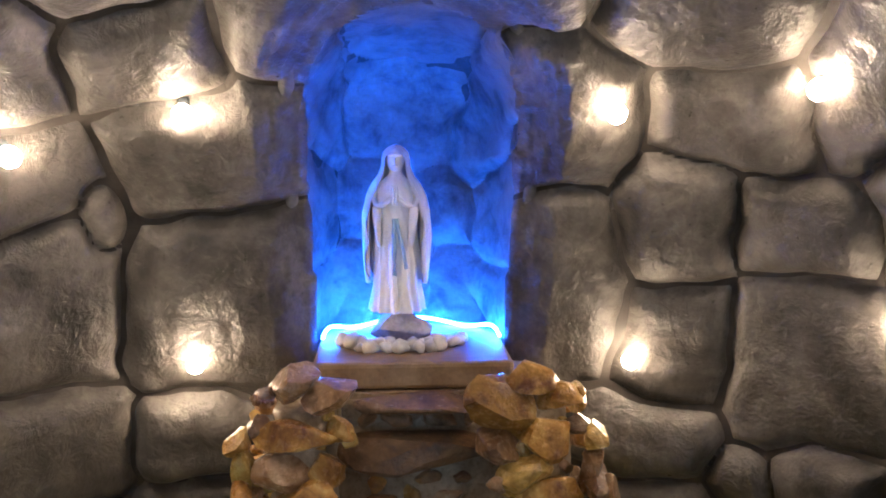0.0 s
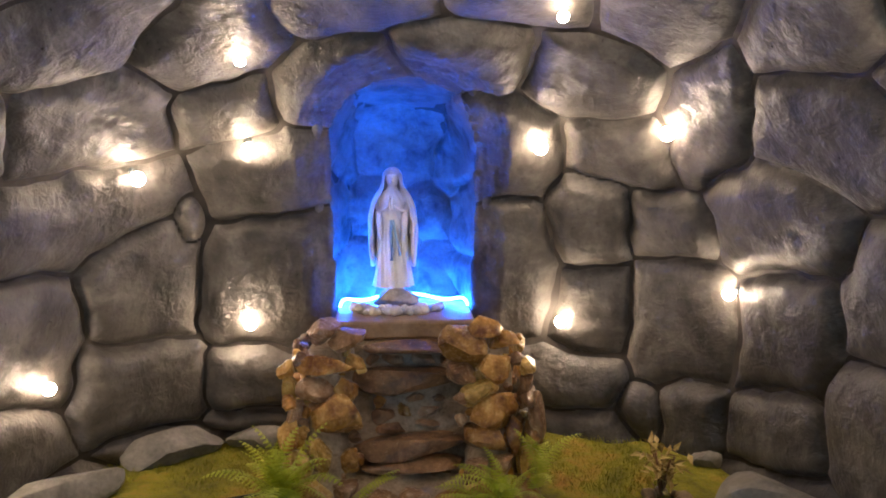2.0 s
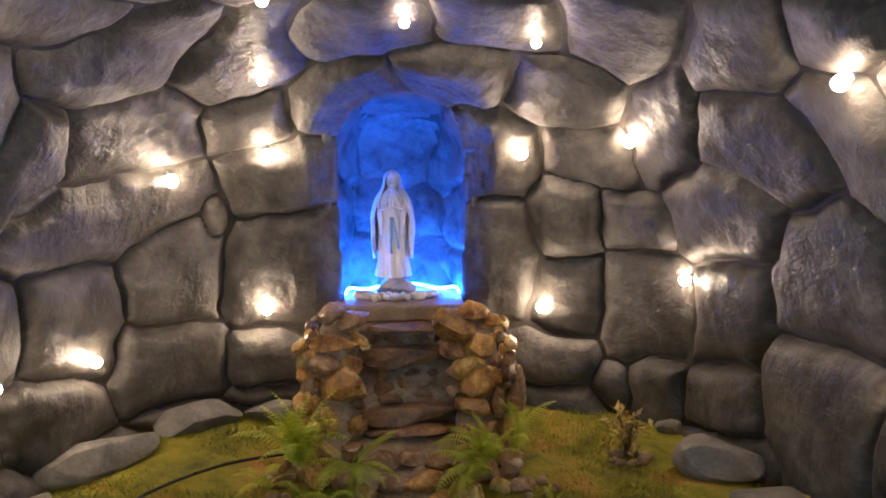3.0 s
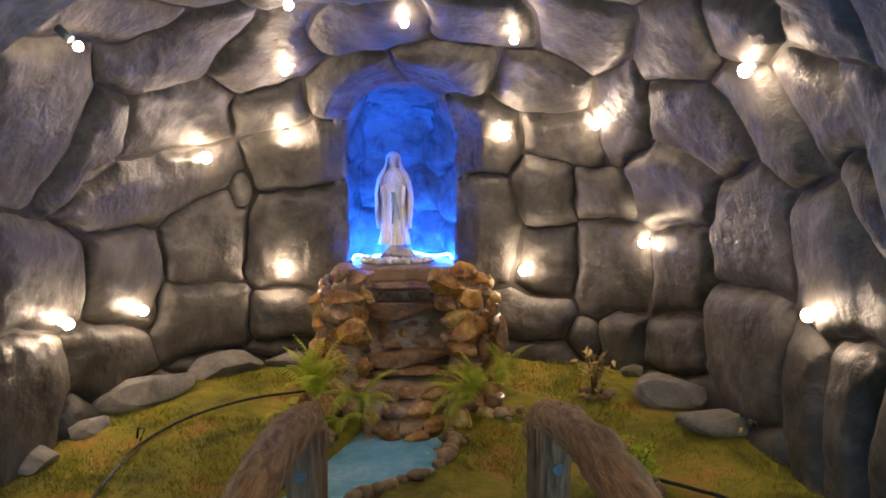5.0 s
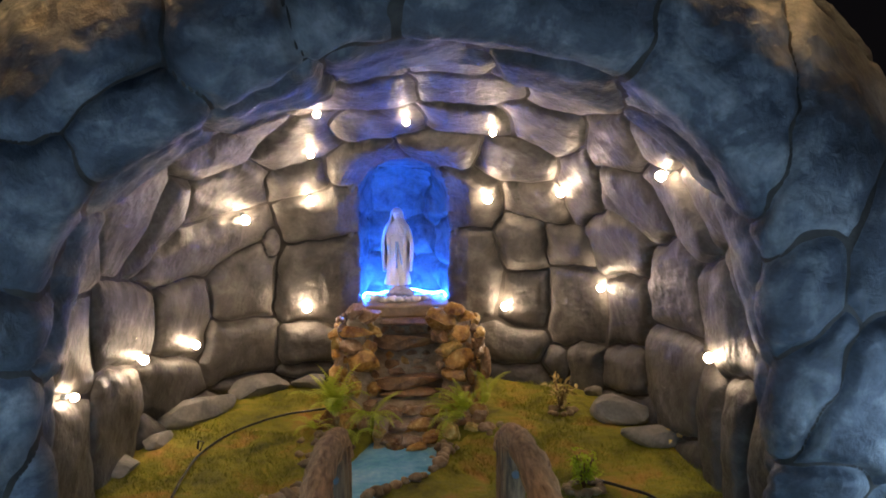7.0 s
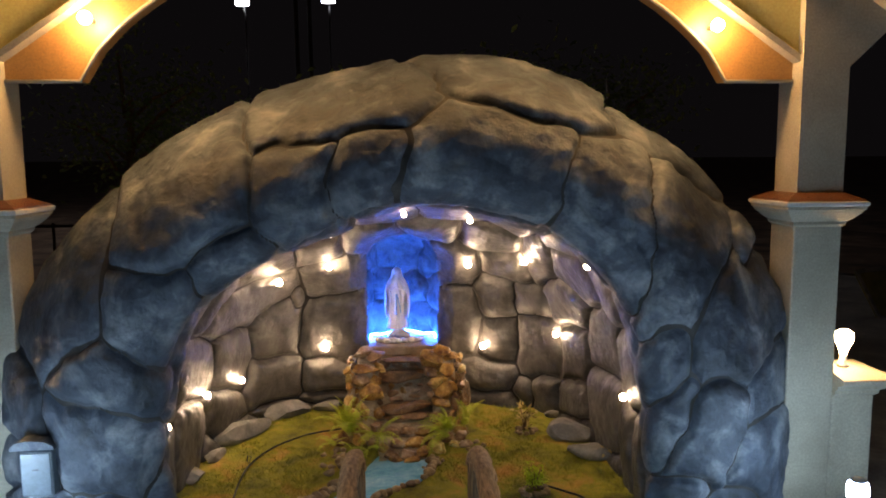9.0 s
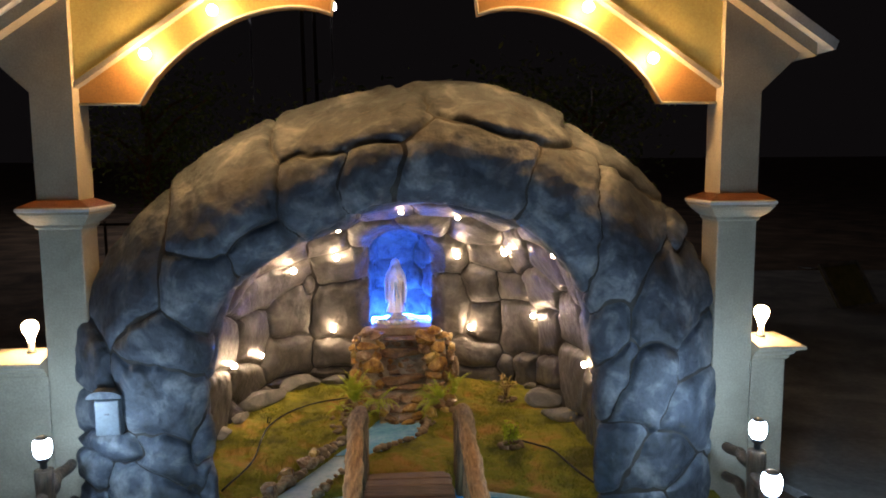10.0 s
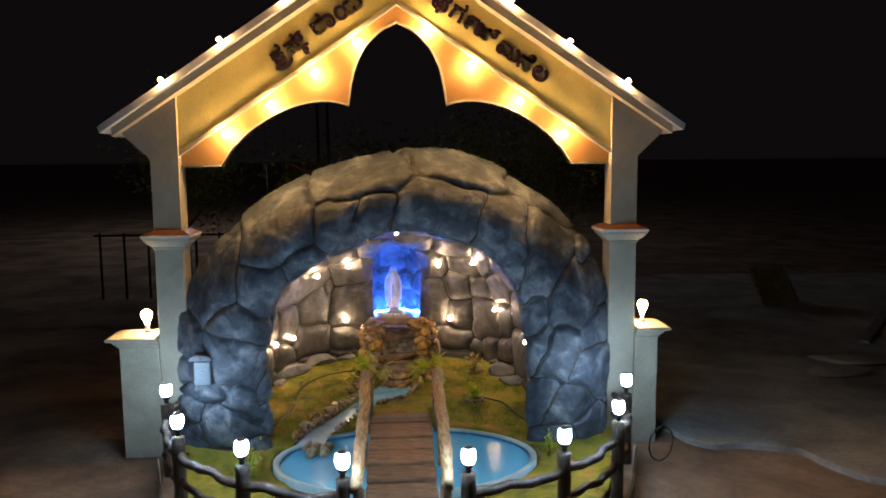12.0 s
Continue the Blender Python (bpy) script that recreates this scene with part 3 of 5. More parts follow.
def lawn_height(x, y):
    z = np.interp(y, [-2.4, -1.2, -0.2, 0.4, 1.2, 2.6], [0.04, 0.07, 0.10, 0.17, 0.20, 0.25])
    z = z + 0.03 * np.clip((np.abs(x - 0.07) - 0.6) / 0.7, 0, 1)
    e = np.sqrt(((x - POOL_C[0]) / (POOL_R[0] + 0.05)) ** 2 + ((y - POOL_C[1]) / (POOL_R[1] + 0.05)) ** 2)
    z = np.where(e < 1, z - 0.35 * np.clip((1 - e) / 0.06, 0, 1), z)
    c, w = stream_line(y)
    s = np.abs(x - c) / w
    z = np.where((y < 1.32) & (y > -0.3), z - 0.09 * np.clip((1.12 - s) / 0.3, 0, 1), z)
    return z


gx, gy = np.meshgrid(np.linspace(-1.85, 1.98, 190), np.linspace(-2.25, 2.5, 236))
gz = lawn_height(gx, gy)
gz = gz + np.array([0.014 * noise.noise(Vector((a * 4, b * 4, 0))) + 0.008 * noise.noise(Vector((a * 15, b * 15, 3))) for a, b in zip(gx.ravel(), gy.ravel())]).reshape(gx.shape)
inside = ((gx - 0.06) ** 2 + (gy + 0.4) ** 2 < 1.80 ** 2) | (gy > -0.4)
gv = np.stack([gx, gy, gz], -1).reshape(-1, 3)
n_c = gx.shape[1]
gf = [(r * n_c + c, r * n_c + c + 1, (r + 1) * n_c + c + 1, (r + 1) * n_c + c) for r in range(gx.shape[0] - 1) for c in range(n_c - 1) if inside[r, c] and inside[r + 1, c + 1]]
lawn_me = mesh_of("lawn", gv, gf, GRASS)
lawn = tagged(put("lawn", lawn_me), "mottled green and brown lawn inside the grotto", "lawn", kind="structure")

rings = [0, 3, 6, 10, 16, 30, 60, 150, 600, 3000]
gverts, gfaces = [(0, 0, -0.02)], []
for r in rings[1:]:
    for k in range(72):
        a = 2 * math.pi * k / 72
        x, y = r * math.cos(a), r * math.sin(a)
        gverts.append((x, y, -0.02 + (0.04 * noise.noise(Vector((x * 0.4, y * 0.4, 1))) if r > 3 else 0)))
for k in range(72):
    gfaces.append((0, 1 + k, 1 + (k + 1) % 72))
for i in range(len(rings) - 2):
    for k in range(72):
        a, b = 1 + i * 72, 1 + (i + 1) * 72
        gfaces.append((a + k, b + k, b + (k + 1) % 72, a + (k + 1) % 72))
tagged(put("ground", mesh_of("ground", gverts, gfaces, DIRT)), "bare packed earth round the shrine at night", "ground", kind="structure")

# pool basin, rim and water
pool = empty("pool", (0, 0, 0), "round blue painted pool under the bridge", "pool", kind="structure")
prof = [(1.035, 0.02), (1.035, 0.112), (1.027, 0.118), (0.992, 0.116), (0.982, 0.10), (0.972, -0.2), (0.0, -0.2)]
pv, pf = [], []
for s, z in prof:
    for k in range(96):
        a = 2 * math.pi * k / 96
        wob = 1 + 0.012 * noise.noise(Vector((math.cos(a) * 2, math.sin(a) * 2, 0)))
        pv.append((POOL_C[0] + POOL_R[0] * s * wob * math.cos(a), POOL_C[1] + POOL_R[1] * s * wob * math.sin(a), z))
for i in range(len(prof) - 1):
    for k in range(96):
        pf.append((i * 96 + k, i * 96 + (k + 1) % 96, (i + 1) * 96 + (k + 1) % 96, (i + 1) * 96 + k))
put("rim", mesh_of("rim", pv[:96 * 5], [f for f in pf if max(f) < 96 * 5], POOLRIM), pool, "pale blue concrete rim")
put("basin", mesh_of("basin", pv[96 * 4:], [tuple(i - 96 * 4 for i in f) for f in pf if min(f) >= 96 * 4], POOLPAINT), pool, "blue painted basin")
wv = [(POOL_C[0] + POOL_R[0] * 0.98 * math.cos(2 * math.pi * k / 96), POOL_C[1] + POOL_R[1] * 0.98 * math.sin(2 * math.pi * k / 96), 0.082) for k in range(96)]
tagged(put("water_pool", mesh_of("water_pool", wv, [tuple(range(96))], WATER)), "still bright blue pool water", "water", kind="structure")


def ribbon(y0, y1, z0, z1, grow, n=30):
    vs, fs = [], []
    for i in range(n + 1):
        y = y0 + (y1 - y0) * i / n
        c, w = stream_line(y)
        z = z0 + (z1 - z0) * i / n
        for k in range(7):
            vs.append((c + w * grow * (k / 3 - 1) * (1 + 0.12 * noise.noise(Vector((k // 4 * 5, y * 6, 0)))), y, z))
    for i in range(n):
        for k in range(6):
            fs.append((i * 7 + k, i * 7 + k + 1, i * 7 + 8 + k, i * 7 + 7 + k))
    return vs, fs


tagged(put("water_pond", mesh_of("water_pond", *ribbon(1.32, 0.60, 0.165, 0.155, 1.05), POND)), "blue pond water below the waterfall", "water", kind="structure")
tagged(put("water_stream", mesh_of("water_stream", *ribbon(0.60, -0.30, 0.150, 0.128, 1.05), SHALLOW)), "pale shallow stream running to the pool", "water", kind="structure")

# ---- lamps ----
LAMP_ME = bm_mesh("bulb", (lambda b: (bmesh.ops.create_icosphere(b, subdivisions=2, radius=0.025), b)[1])(bmesh.new()), GLOW_WALL, True)
HOLDER_ME = mesh_of("holder", *lathe([(0.013, -0.065), (0.013, -0.014), (0.010, -0.012)], 14), BOXPAINT)
WALL_LAMPS = [(-0.902, 0.521, 1.62), (-0.46, 1.56, 1.67), (-0.51, 1.92, 1.405), (-0.845, 1.72, 1.305), (-0.56, 2.07, 0.73), (-1.27, 1.20, 0.665),
              (0.05, 1.37, 1.84), (0.51, 1.46, 1.79), (0.54, 1.93, 1.41), (0.91, 1.63, 1.45), (0.67, 2.10, 0.715), (1.185, 1.75, 0.893),
              (1.40, 0.68, 0.762), (1.12, 0.62, 1.57), (-1.10, 1.55, 0.642), (-1.36, 0.58, 0.68), (-0.37, 1.06, 1.846), (1.19, 0.134, 1.51)]
for p in WALL_LAMPS:
    p = Vector(p)
    q = np.array(p)
    g = np.array([vault_level(q + d) - vault_level(q - d) for d in np.eye(3) * 0.02])
    n_in = -Vector(g).normalized()
    at = p
    for _ in range(3):
        near = ((grotto_face - np.array(at)) ** 2).sum(2) + (~keep)
        base = Vector(grotto_face[np.unravel_index(near.argmin(), near.shape)])
        way = (Vector(ORIGIN) - at).normalized()
        at = at + way * max(((base - at).dot(n_in) + 0.030) / max(way.dot(n_in), 0.35), -0.02)
    rot = n_in.to_track_quat("Z", "Y").to_matrix().to_4x4()
    lamp = empty("wall_lamp", at, "small bright warm white bulb set in the rock wall", "lamp", "wall lamps of the grotto")
    lamp.matrix_basis = Matrix.Translation(at) @ rot
    size = 0.5 if p.y < 0.2 else 0.58 if p.y < 0.56 else 0.68 if p.z > 1.6 or p.y < 0.6 else 0.86 if abs(p.x) > 1.0 else 1.0
    put("bulb", LAMP_ME, lamp, "glowing white bulb", Matrix.Scale(size, 4))
    put("holder", HOLDER_ME, lamp, "short grey lamp holder", pose(0, 0, -0.016))

# LED strip round the niche floor
strip_pts = []
for k in range(41):
    a = math.pi * (1 - k / 40)
    strip_pts.append((NICHE_X + 0.258 * math.copysign(abs(math.cos(a)) ** 0.8, math.cos(a)), 2.150 + 0.215 * math.sin(a) ** 0.8, 0.778 + 0.010 * math.sin(a * 5)))
strip = empty("led_strip", (0, 0, 0), "glowing blue LED strip round the niche floor and rim", "light strip")
put("floor_run", mesh_of("floor_run", *tube(strip_pts, 0.0055, 8), GLOW_STRIP), strip)
rim_pts = []
for k in range(61):
    a = math.radians(-40 + 260 * k / 60)
    i = int(round((a % (2 * math.pi)) / (2 * math.pi) * (turns.shape[1] - 1)))
    r = lo[-1, i] - 0.010
    rim_pts.append((NICHE_X + r * math.cos(a), lip_y[-1, i] + 0.028, 1.15 + r * math.sin(a)))
put("rim_run", mesh_of("rim_run", *tube(rim_pts, 0.0042, 6), GLOW_STRIP), strip, "strip run hidden behind the niche rim")

# rounded plaster lip of the niche
lip_pts = []
for k in range(81):
    a = math.radians(-42 + 264 * k / 80)
    i = int(round((a % (2 * math.pi)) / (2 * math.pi) * (turns.shape[1] - 1)))
    r = lo[-1, i] + 0.010
    lip_pts.append((NICHE_X + r * math.cos(a), lip_y[-1, i] + 0.006, 1.15 + r * math.sin(a)))
put("lip", mesh_of("lip", *tube(lip_pts, 0.021, 14, 0.12, 3.0), NICHE_STONE), niche, "rounded plaster lip round the opening")

# niche sill
sill = empty("niche_sill", (0, 0, 0), "brown concrete shelf under the statue", "shelf", kind="structure")
part("slab", boxed((NICHE_X - 0.27, 1.93, 0.69), (NICHE_X + 0.27, 2.42, 0.762), 0.012), surface("sill_plaster", (0.25, 0.17, 0.10), (0.42, 0.31, 0.20), 0.5, 9, 0.4, 60), sill)
part("ledge", boxed((NICHE_X - 0.20, 1.87, 0.60), (NICHE_X + 0.20, 2.00, 0.687), 0.012), MORTAR, sill)

# ---- statue ----


def figure():
    """A robed and veiled standing figure with joined palms, one plain mesh; it faces towards -y."""
    H, vs, fs = 0.484, [], []

    def add(v, f):
        k = len(vs)
        vs.extend(v)
        fs.extend(tuple(i + k for i in q) for q in f)

    def lerp(t, table, c):
        return float(np.interp(t, [r[0] for r in table], [r[c] for r in table]))

    robe = [(0, 0.076, 0.064), (0.04, 0.074, 0.062), (0.15, 0.066, 0.056), (0.35, 0.064, 0.052), (0.50, 0.062, 0.050), (0.56, 0.056, 0.046), (0.64, 0.062, 0.048), (0.72, 0.060, 0.044), (0.78, 0.042, 0.036), (0.82, 0.020, 0.022), (0.86, 0.016, 0.018)]
    n, rows = 110, np.linspace(0, 0.86, 90)
    rv, rf = [], []
    for t in rows:
        rx, ry = lerp(t, robe, 1), lerp(t, robe, 2)
        for k in range(n):
            a = 2 * math.pi * k / n
            low = max(0.0, 1 - t / 0.56)
            fold = (0.10 * math.sin(a * 11 + 1.5 * math.sin(t * 6)) + 0.06 * math.sin(a * 19 + t * 7)) * low ** 0.6 + 0.03 * math.sin(a * 13 + t * 30) * (0.56 < t < 0.8)
            rv.append((rx * (1 + fold) * math.cos(a), ry * (1 + fold) * math.sin(a), t * H))
    for i in range(len(rows) - 1):
        for k in range(n):
            rf.append((i * n + k, i * n + (k + 1) % n, (i + 1) * n + (k + 1) % n, (i + 1) * n + k))
    rf.append(tuple(range(n))[::-1])
    add(rv, rf)

    veil = [(0.17, 0.086, 0.070, 62), (0.30, 0.092, 0.074, 56), (0.45, 0.097, 0.076, 50), (0.60, 0.096, 0.074, 46), (0.70, 0.086, 0.066, 42), (0.77, 0.070, 0.056, 38), (0.82, 0.052, 0.048, 38), (0.87, 0.043, 0.045, 42),
            (0.92, 0.041, 0.044, 40), (0.955, 0.036, 0.039, 26), (0.98, 0.025, 0.028, 10), (0.996, 0.009, 0.010, 2)]
    m, rows = 100, np.linspace(0.17, 0.996, 90)
    for inner in (0, 1):
        pv, pf = [], []
        for t in rows:
            rx, ry, gap = lerp(t, veil, 1), lerp(t, veil, 2), math.radians(lerp(t, veil, 3))
            hem = 0.020 * math.sin(t * 40) * (t < 0.75)
            for k in range(m):
                u = k / (m - 1)
                a = -math.pi / 2 + gap + hem + (2 * math.pi - 2 * gap - 2 * hem) * u
                edge = math.exp(-(min(u, 1 - u) / 0.035) ** 2)
                fold = (0.045 * math.sin(a * 15 + 2 * math.sin(t * 5)) + 0.03 * math.sin(a * 27 + 5 * t)) * max(0.0, min(1, (0.84 - t) / 0.3)) + 0.09 * edge
                r = 1 + fold - 0.07 * inner
                pv.append((rx * r * math.cos(a), ry * r * math.sin(a) + 0.004, t * H))
        for i in range(len(rows) - 1):
            for k in range(m - 1):
                q = (i * m + k, i * m + k + 1, (i + 1) * m + k + 1, (i + 1) * m + k)
                pf.append(q[::-1] if inner else q)
        add(pv, pf)

    def ball(c, r, tilt=0.0, nu=20, nv=14):
        bv, bf = [], []
        q = Euler((0, math.radians(tilt), 0)).to_matrix()
        for i in range(nv + 1):
            p = math.pi * i / nv
            for k in range(nu):
                a = 2 * math.pi * k / nu
                bv.append(tuple(Vector(c) + q @ Vector((r[0] * math.sin(p) * math.cos(a), r[1] * math.sin(p) * math.sin(a), r[2] * math.cos(p)))))
        for i in range(nv):
            for k in range(nu):
                bf.append((i * nu + k, (i + 1) * nu + k, (i + 1) * nu + (k + 1) % nu, i * nu + (k + 1) % nu))
        add(bv, bf)
    ball((0, -0.008, 0.905 * H), (0.0255, 0.0285, 0.036))
    ball((0, -0.037, 0.898 * H), (0.0040, 0.0045, 0.0085))
    ball((0, -0.033, 0.872 * H), (0.0085, 0.0050, 0.0035))
    ball((0, -0.026, 0.935 * H), (0.021, 0.010, 0.008))
    for side in (-1, 1):
        ball((side * 0.0058, -0.067, 0.705 * H), (0.0062, 0.0085, 0.029), side * 3)
        add(*tube([(side * 0.055, -0.012, 0.735 * H), (side * 0.062, -0.030, 0.675 * H), (side * 0.052, -0.046, 0.635 * H), (side * 0.030, -0.060, 0.650 * H), (side * 0.008, -0.062, 0.690 * H)], 0.0105, 14, 0.10, side * 3.0, 0.62))
        add(*tube([(side * 0.054, -0.040, 0.63 * H), (side * 0.050, -0.050, 0.52 * H), (side * 0.044, -0.052, 0.40 * H)], 0.014, 12, 0.2, side * 5.0, 0.45))
    first = len(fs)
    for x, z1, w in ((-0.003, 0.23, 0.0062), (0.012, 0.27, 0.0055)):
        add(*tube([(x * 0.4, -0.052, 0.565 * H), (x, -0.056, 0.48 * H), (x * 1.8 + 0.004, -0.060, 0.36 * H), (x * 2.2 + 0.006, -0.063, z1 * H)], w, 10, 0.15, x * 90))
    me = mesh_of("statue", vs, fs, STATUE)
    me.materials.append(SASH)
    me.polygons.foreach_set("material_index", [int(k >= first) for k in range(len(fs))])
    return me


STATUE_AT = (-0.003, 2.185, 0.853)
tagged(put("statue", figure(), None, "", pose(*STATUE_AT, 0, 0, -4)), "white painted robed statue with pale blue sash and long veil", "statue")
PEB = [rock_mesh("pebble", PEBBLE, 41 + k, 2, 0.38, 0, 1.4, 7) for k in range(8)]
WPEB = [rock_mesh("white_pebble", WHITEPEB, 61 + k, 2, 0.3, 0, 1.4, 5) for k in range(5)]
BOLD = [chunk_mesh("boulder", BOULDER, 81 + k, 6, 0.45) for k in range(4)]
tagged(put("rock_plinth", chunk_mesh("rock_plinth", surface("base_rock", (0.34, 0.31, 0.27), (0.70, 0.66, 0.60), 0.6, 18, 0.8, 70), 17, 5), None, "", turned(0.003, 2.172, 0.808, 0.098, 0.075, 0.052)), "rough pale brown rock base under the statue", "base")
rng = random.Random(5)
for k in range(26):
    a = math.pi * (1.02 + 0.96 * (k % 13) / 12) + rng.uniform(-0.06, 0.06)
    r = (0.118 if k < 13 else 0.152) + rng.uniform(-0.012, 0.012)
    s = rng.uniform(0.016, 0.025)
    x, y = 0.008 + 1.10 * r * math.cos(a), 2.150 + 0.78 * r * math.sin(a)
    tagged(put("white_pebble", WPEB[k % 5], None, "", turned(x, y, 0.762 + s * 0.72, s * 1.12, s, s * 0.95, rng.uniform(0, 40), 0, rng.uniform(0, 360))), "small white pebble at the foot of the statue", "pebble", "white pebbles round the statue")

# ---- waterfall ----
fall = empty("waterfall", (0, 0, 0), "stepped rock cascade of wet brown stones in mortar", "waterfall")
for x0, x1, ytop in ((-0.29, -0.15, 1.765), (0.27, 0.41, 1.765)):
    vs, fs = [], []
    for i in range(15):
        t = i / 14
        z = 0.15 + 0.55 * t
        y0 = 1.50 + (ytop - 1.50) * t ** 0.8
        grow = 0.035 * (1 - t)
        for x, y in ((x0 - grow, y0), (x0 + 0.04, y0 - 0.05), (x1 - 0.04, y0 - 0.05), (x1 + grow * 0.4, y0), (x1, 2.2), (x0, 2.2)):
            w = 0.02 * noise.noise(Vector((x * 9, y * 9, z * 12)))
            vs.append((x + w, y + w, z))
    for i in range(14):
        for k in range(6):
            fs.append((i * 6 + k, i * 6 + (k + 1) % 6, i * 6 + 6 + (k + 1) % 6, i * 6 + 6 + k))
    fs.append(tuple(range(84, 90)))
    put("mortar_core", mesh_of("mortar_core", vs, fs, MORTAR), fall, "pale wet mortar between the stones")
rng = random.Random(11)


CHUNKS = [chunk_mesh("rock", (WETROCK, YELLOWROCK, WETROCK, UMBERROCK)[k % 4], 1 + k, 12 + k % 4) for k in range(12)]
LEDGES = [chunk_mesh("ledge_stone", DARKWET, 31 + k, 7, 0.15) for k in range(4)]


def stone_at(kind, x, y, z, sx, sy, sz, rx=0, ry=0, rz=0, name="rock"):
    put(name, kind[rng.randrange(len(kind))], fall, "", turned(x, y, z, sx, sy, sz, rx, ry, rz))


# facing stones of the two flanks: place, half width, half height and lean
FLANK_LEFT = [
    (-0.251, 1.742, 0.765, 0.067, 0.040, 15), (-0.161, 1.732, 0.745, 0.071, 0.040, -8), (-0.241, 1.700, 0.657, 0.101, 0.032, -3), (-0.334, 1.703, 0.667, 0.033, 0.033, 0),
    (-0.266, 1.668, 0.573, 0.068, 0.045, 0), (-0.169, 1.672, 0.581, 0.054, 0.040, 0), (-0.360, 1.669, 0.573, 0.024, 0.061, 0), (-0.216, 1.638, 0.493, 0.105, 0.067, 10),
    (-0.339, 1.644, 0.508, 0.031, 0.052, 0), (-0.254, 1.590, 0.376, 0.049, 0.071, 0), (-0.162, 1.581, 0.355, 0.038, 0.040, 0), (-0.136, 1.702, 0.664, 0.035, 0.035, 0),
    (-0.355, 1.619, 0.435, 0.033, 0.055, 0), (-0.330, 1.575, 0.350, 0.045, 0.055, 0), (-0.170, 1.540, 0.265, 0.060, 0.050, 5), (-0.280, 1.525, 0.260, 0.060, 0.045, -4),
]
FLANK_RIGHT = [
    (0.240, 1.719, 0.712, 0.084, 0.059, -38), (0.321, 1.744, 0.772, 0.072, 0.036, -10), (0.388, 1.729, 0.735, 0.052, 0.045, 10), (0.347, 1.696, 0.646, 0.081, 0.046, 10),
    (0.436, 1.703, 0.666, 0.041, 0.025, -35), (0.280, 1.664, 0.560, 0.068, 0.042, 25), (0.341, 1.644, 0.509, 0.105, 0.057, 32), (0.458, 1.668, 0.572, 0.031, 0.057, 0),
    (0.227, 1.687, 0.623, 0.058, 0.039, -30), (0.296, 1.611, 0.425, 0.093, 0.037, -5), (0.492, 1.625, 0.461, 0.029, 0.098, -3), (0.409, 1.615, 0.435, 0.039, 0.064, 0),
    (0.354, 1.572, 0.334, 0.058, 0.047, 0), (0.460, 1.571, 0.331, 0.042, 0.055, 0), (0.270, 1.545, 0.330, 0.050, 0.045, 0), (0.300, 1.530, 0.255, 0.070, 0.045, 4), (0.430, 1.535, 0.250, 0.060, 0.045, -6),
]
for x, y, z, hw, hh, lean in FLANK_LEFT + FLANK_RIGHT:
    stone_at(CHUNKS, x, y + 0.012, z, hw * 1.20, min(max(hw, hh) * 1.0, 0.08), hh * 1.22, rng.uniform(-12, 12), -lean, rng.uniform(-16, 16))
# side stones of the flanks, seen edge on
for side, x in ((-1, -0.365), (1, 0.475)):
    for k in range(14):
        z = 0.22 + 0.036 * k
        s = rng.uniform(0.032, 0.052)
        stone_at(CHUNKS, x - side * 0.012 + rng.uniform(-0.012, 0.012), 1.62 + 0.18 * (k % 3) + 0.25 * (z - 0.2) - 0.05, z, s * 0.8, s * 1.6, s * 0.85, rng.uniform(-15, 15), rng.uniform(-10, 10), rng.uniform(-12, 12))
# chips bedded in the mortar
for cx in (-0.235, 0.345):
    for _ in range(34):
        z = rng.uniform(0.22, 0.77)
        s = rng.uniform(0.012, 0.026)
        stone_at(CHUNKS, cx + rng.uniform(-0.12, 0.12), 1.475 + 0.245 * max((z - 0.15) / 0.55, 0) ** 0.8 + rng.uniform(0, 0.02), z, s * 1.4, s, s, rng.uniform(0, 90), rng.uniform(0, 90), rng.uniform(0, 90), "small_rock")
# channel: mortar bed, dark ledges and the stones between them
put("channel_back", mesh_of("channel_back", *(lambda n: ([(x, 1.88 - 0.42 * max(0, 1 - z / 0.64) + 0.012 * noise.noise(Vector((x * 20, z * 20, 0))), z) for z in np.linspace(0.12, 0.70, n) for x in np.linspace(-0.2, 0.3, n)], [(r * n + c, r * n + c + 1, (r + 1) * n + c + 1, (r + 1) * n + c) for r in range(n - 1) for c in range(n - 1)]))(24), MORTAR), fall, "wet mortar bed of the channel")
for x, y, z, hw, hh, lean in ((0.055, 1.850, 0.686, 0.155, 0.022, 0), (0.044, 1.795, 0.570, 0.185, 0.044, -2), (0.058, 1.655, 0.375, 0.178, 0.037, 3), (0.048, 1.640, 0.325, 0.160, 0.026, -2), (0.050, 1.55, 0.225, 0.150, 0.028, 2)):
    stone_at(LEDGES, x, y, z, hw * 1.1, 0.085, hh * 1.1, -4, -lean, rng.uniform(-4, 4), "ledge_stone")
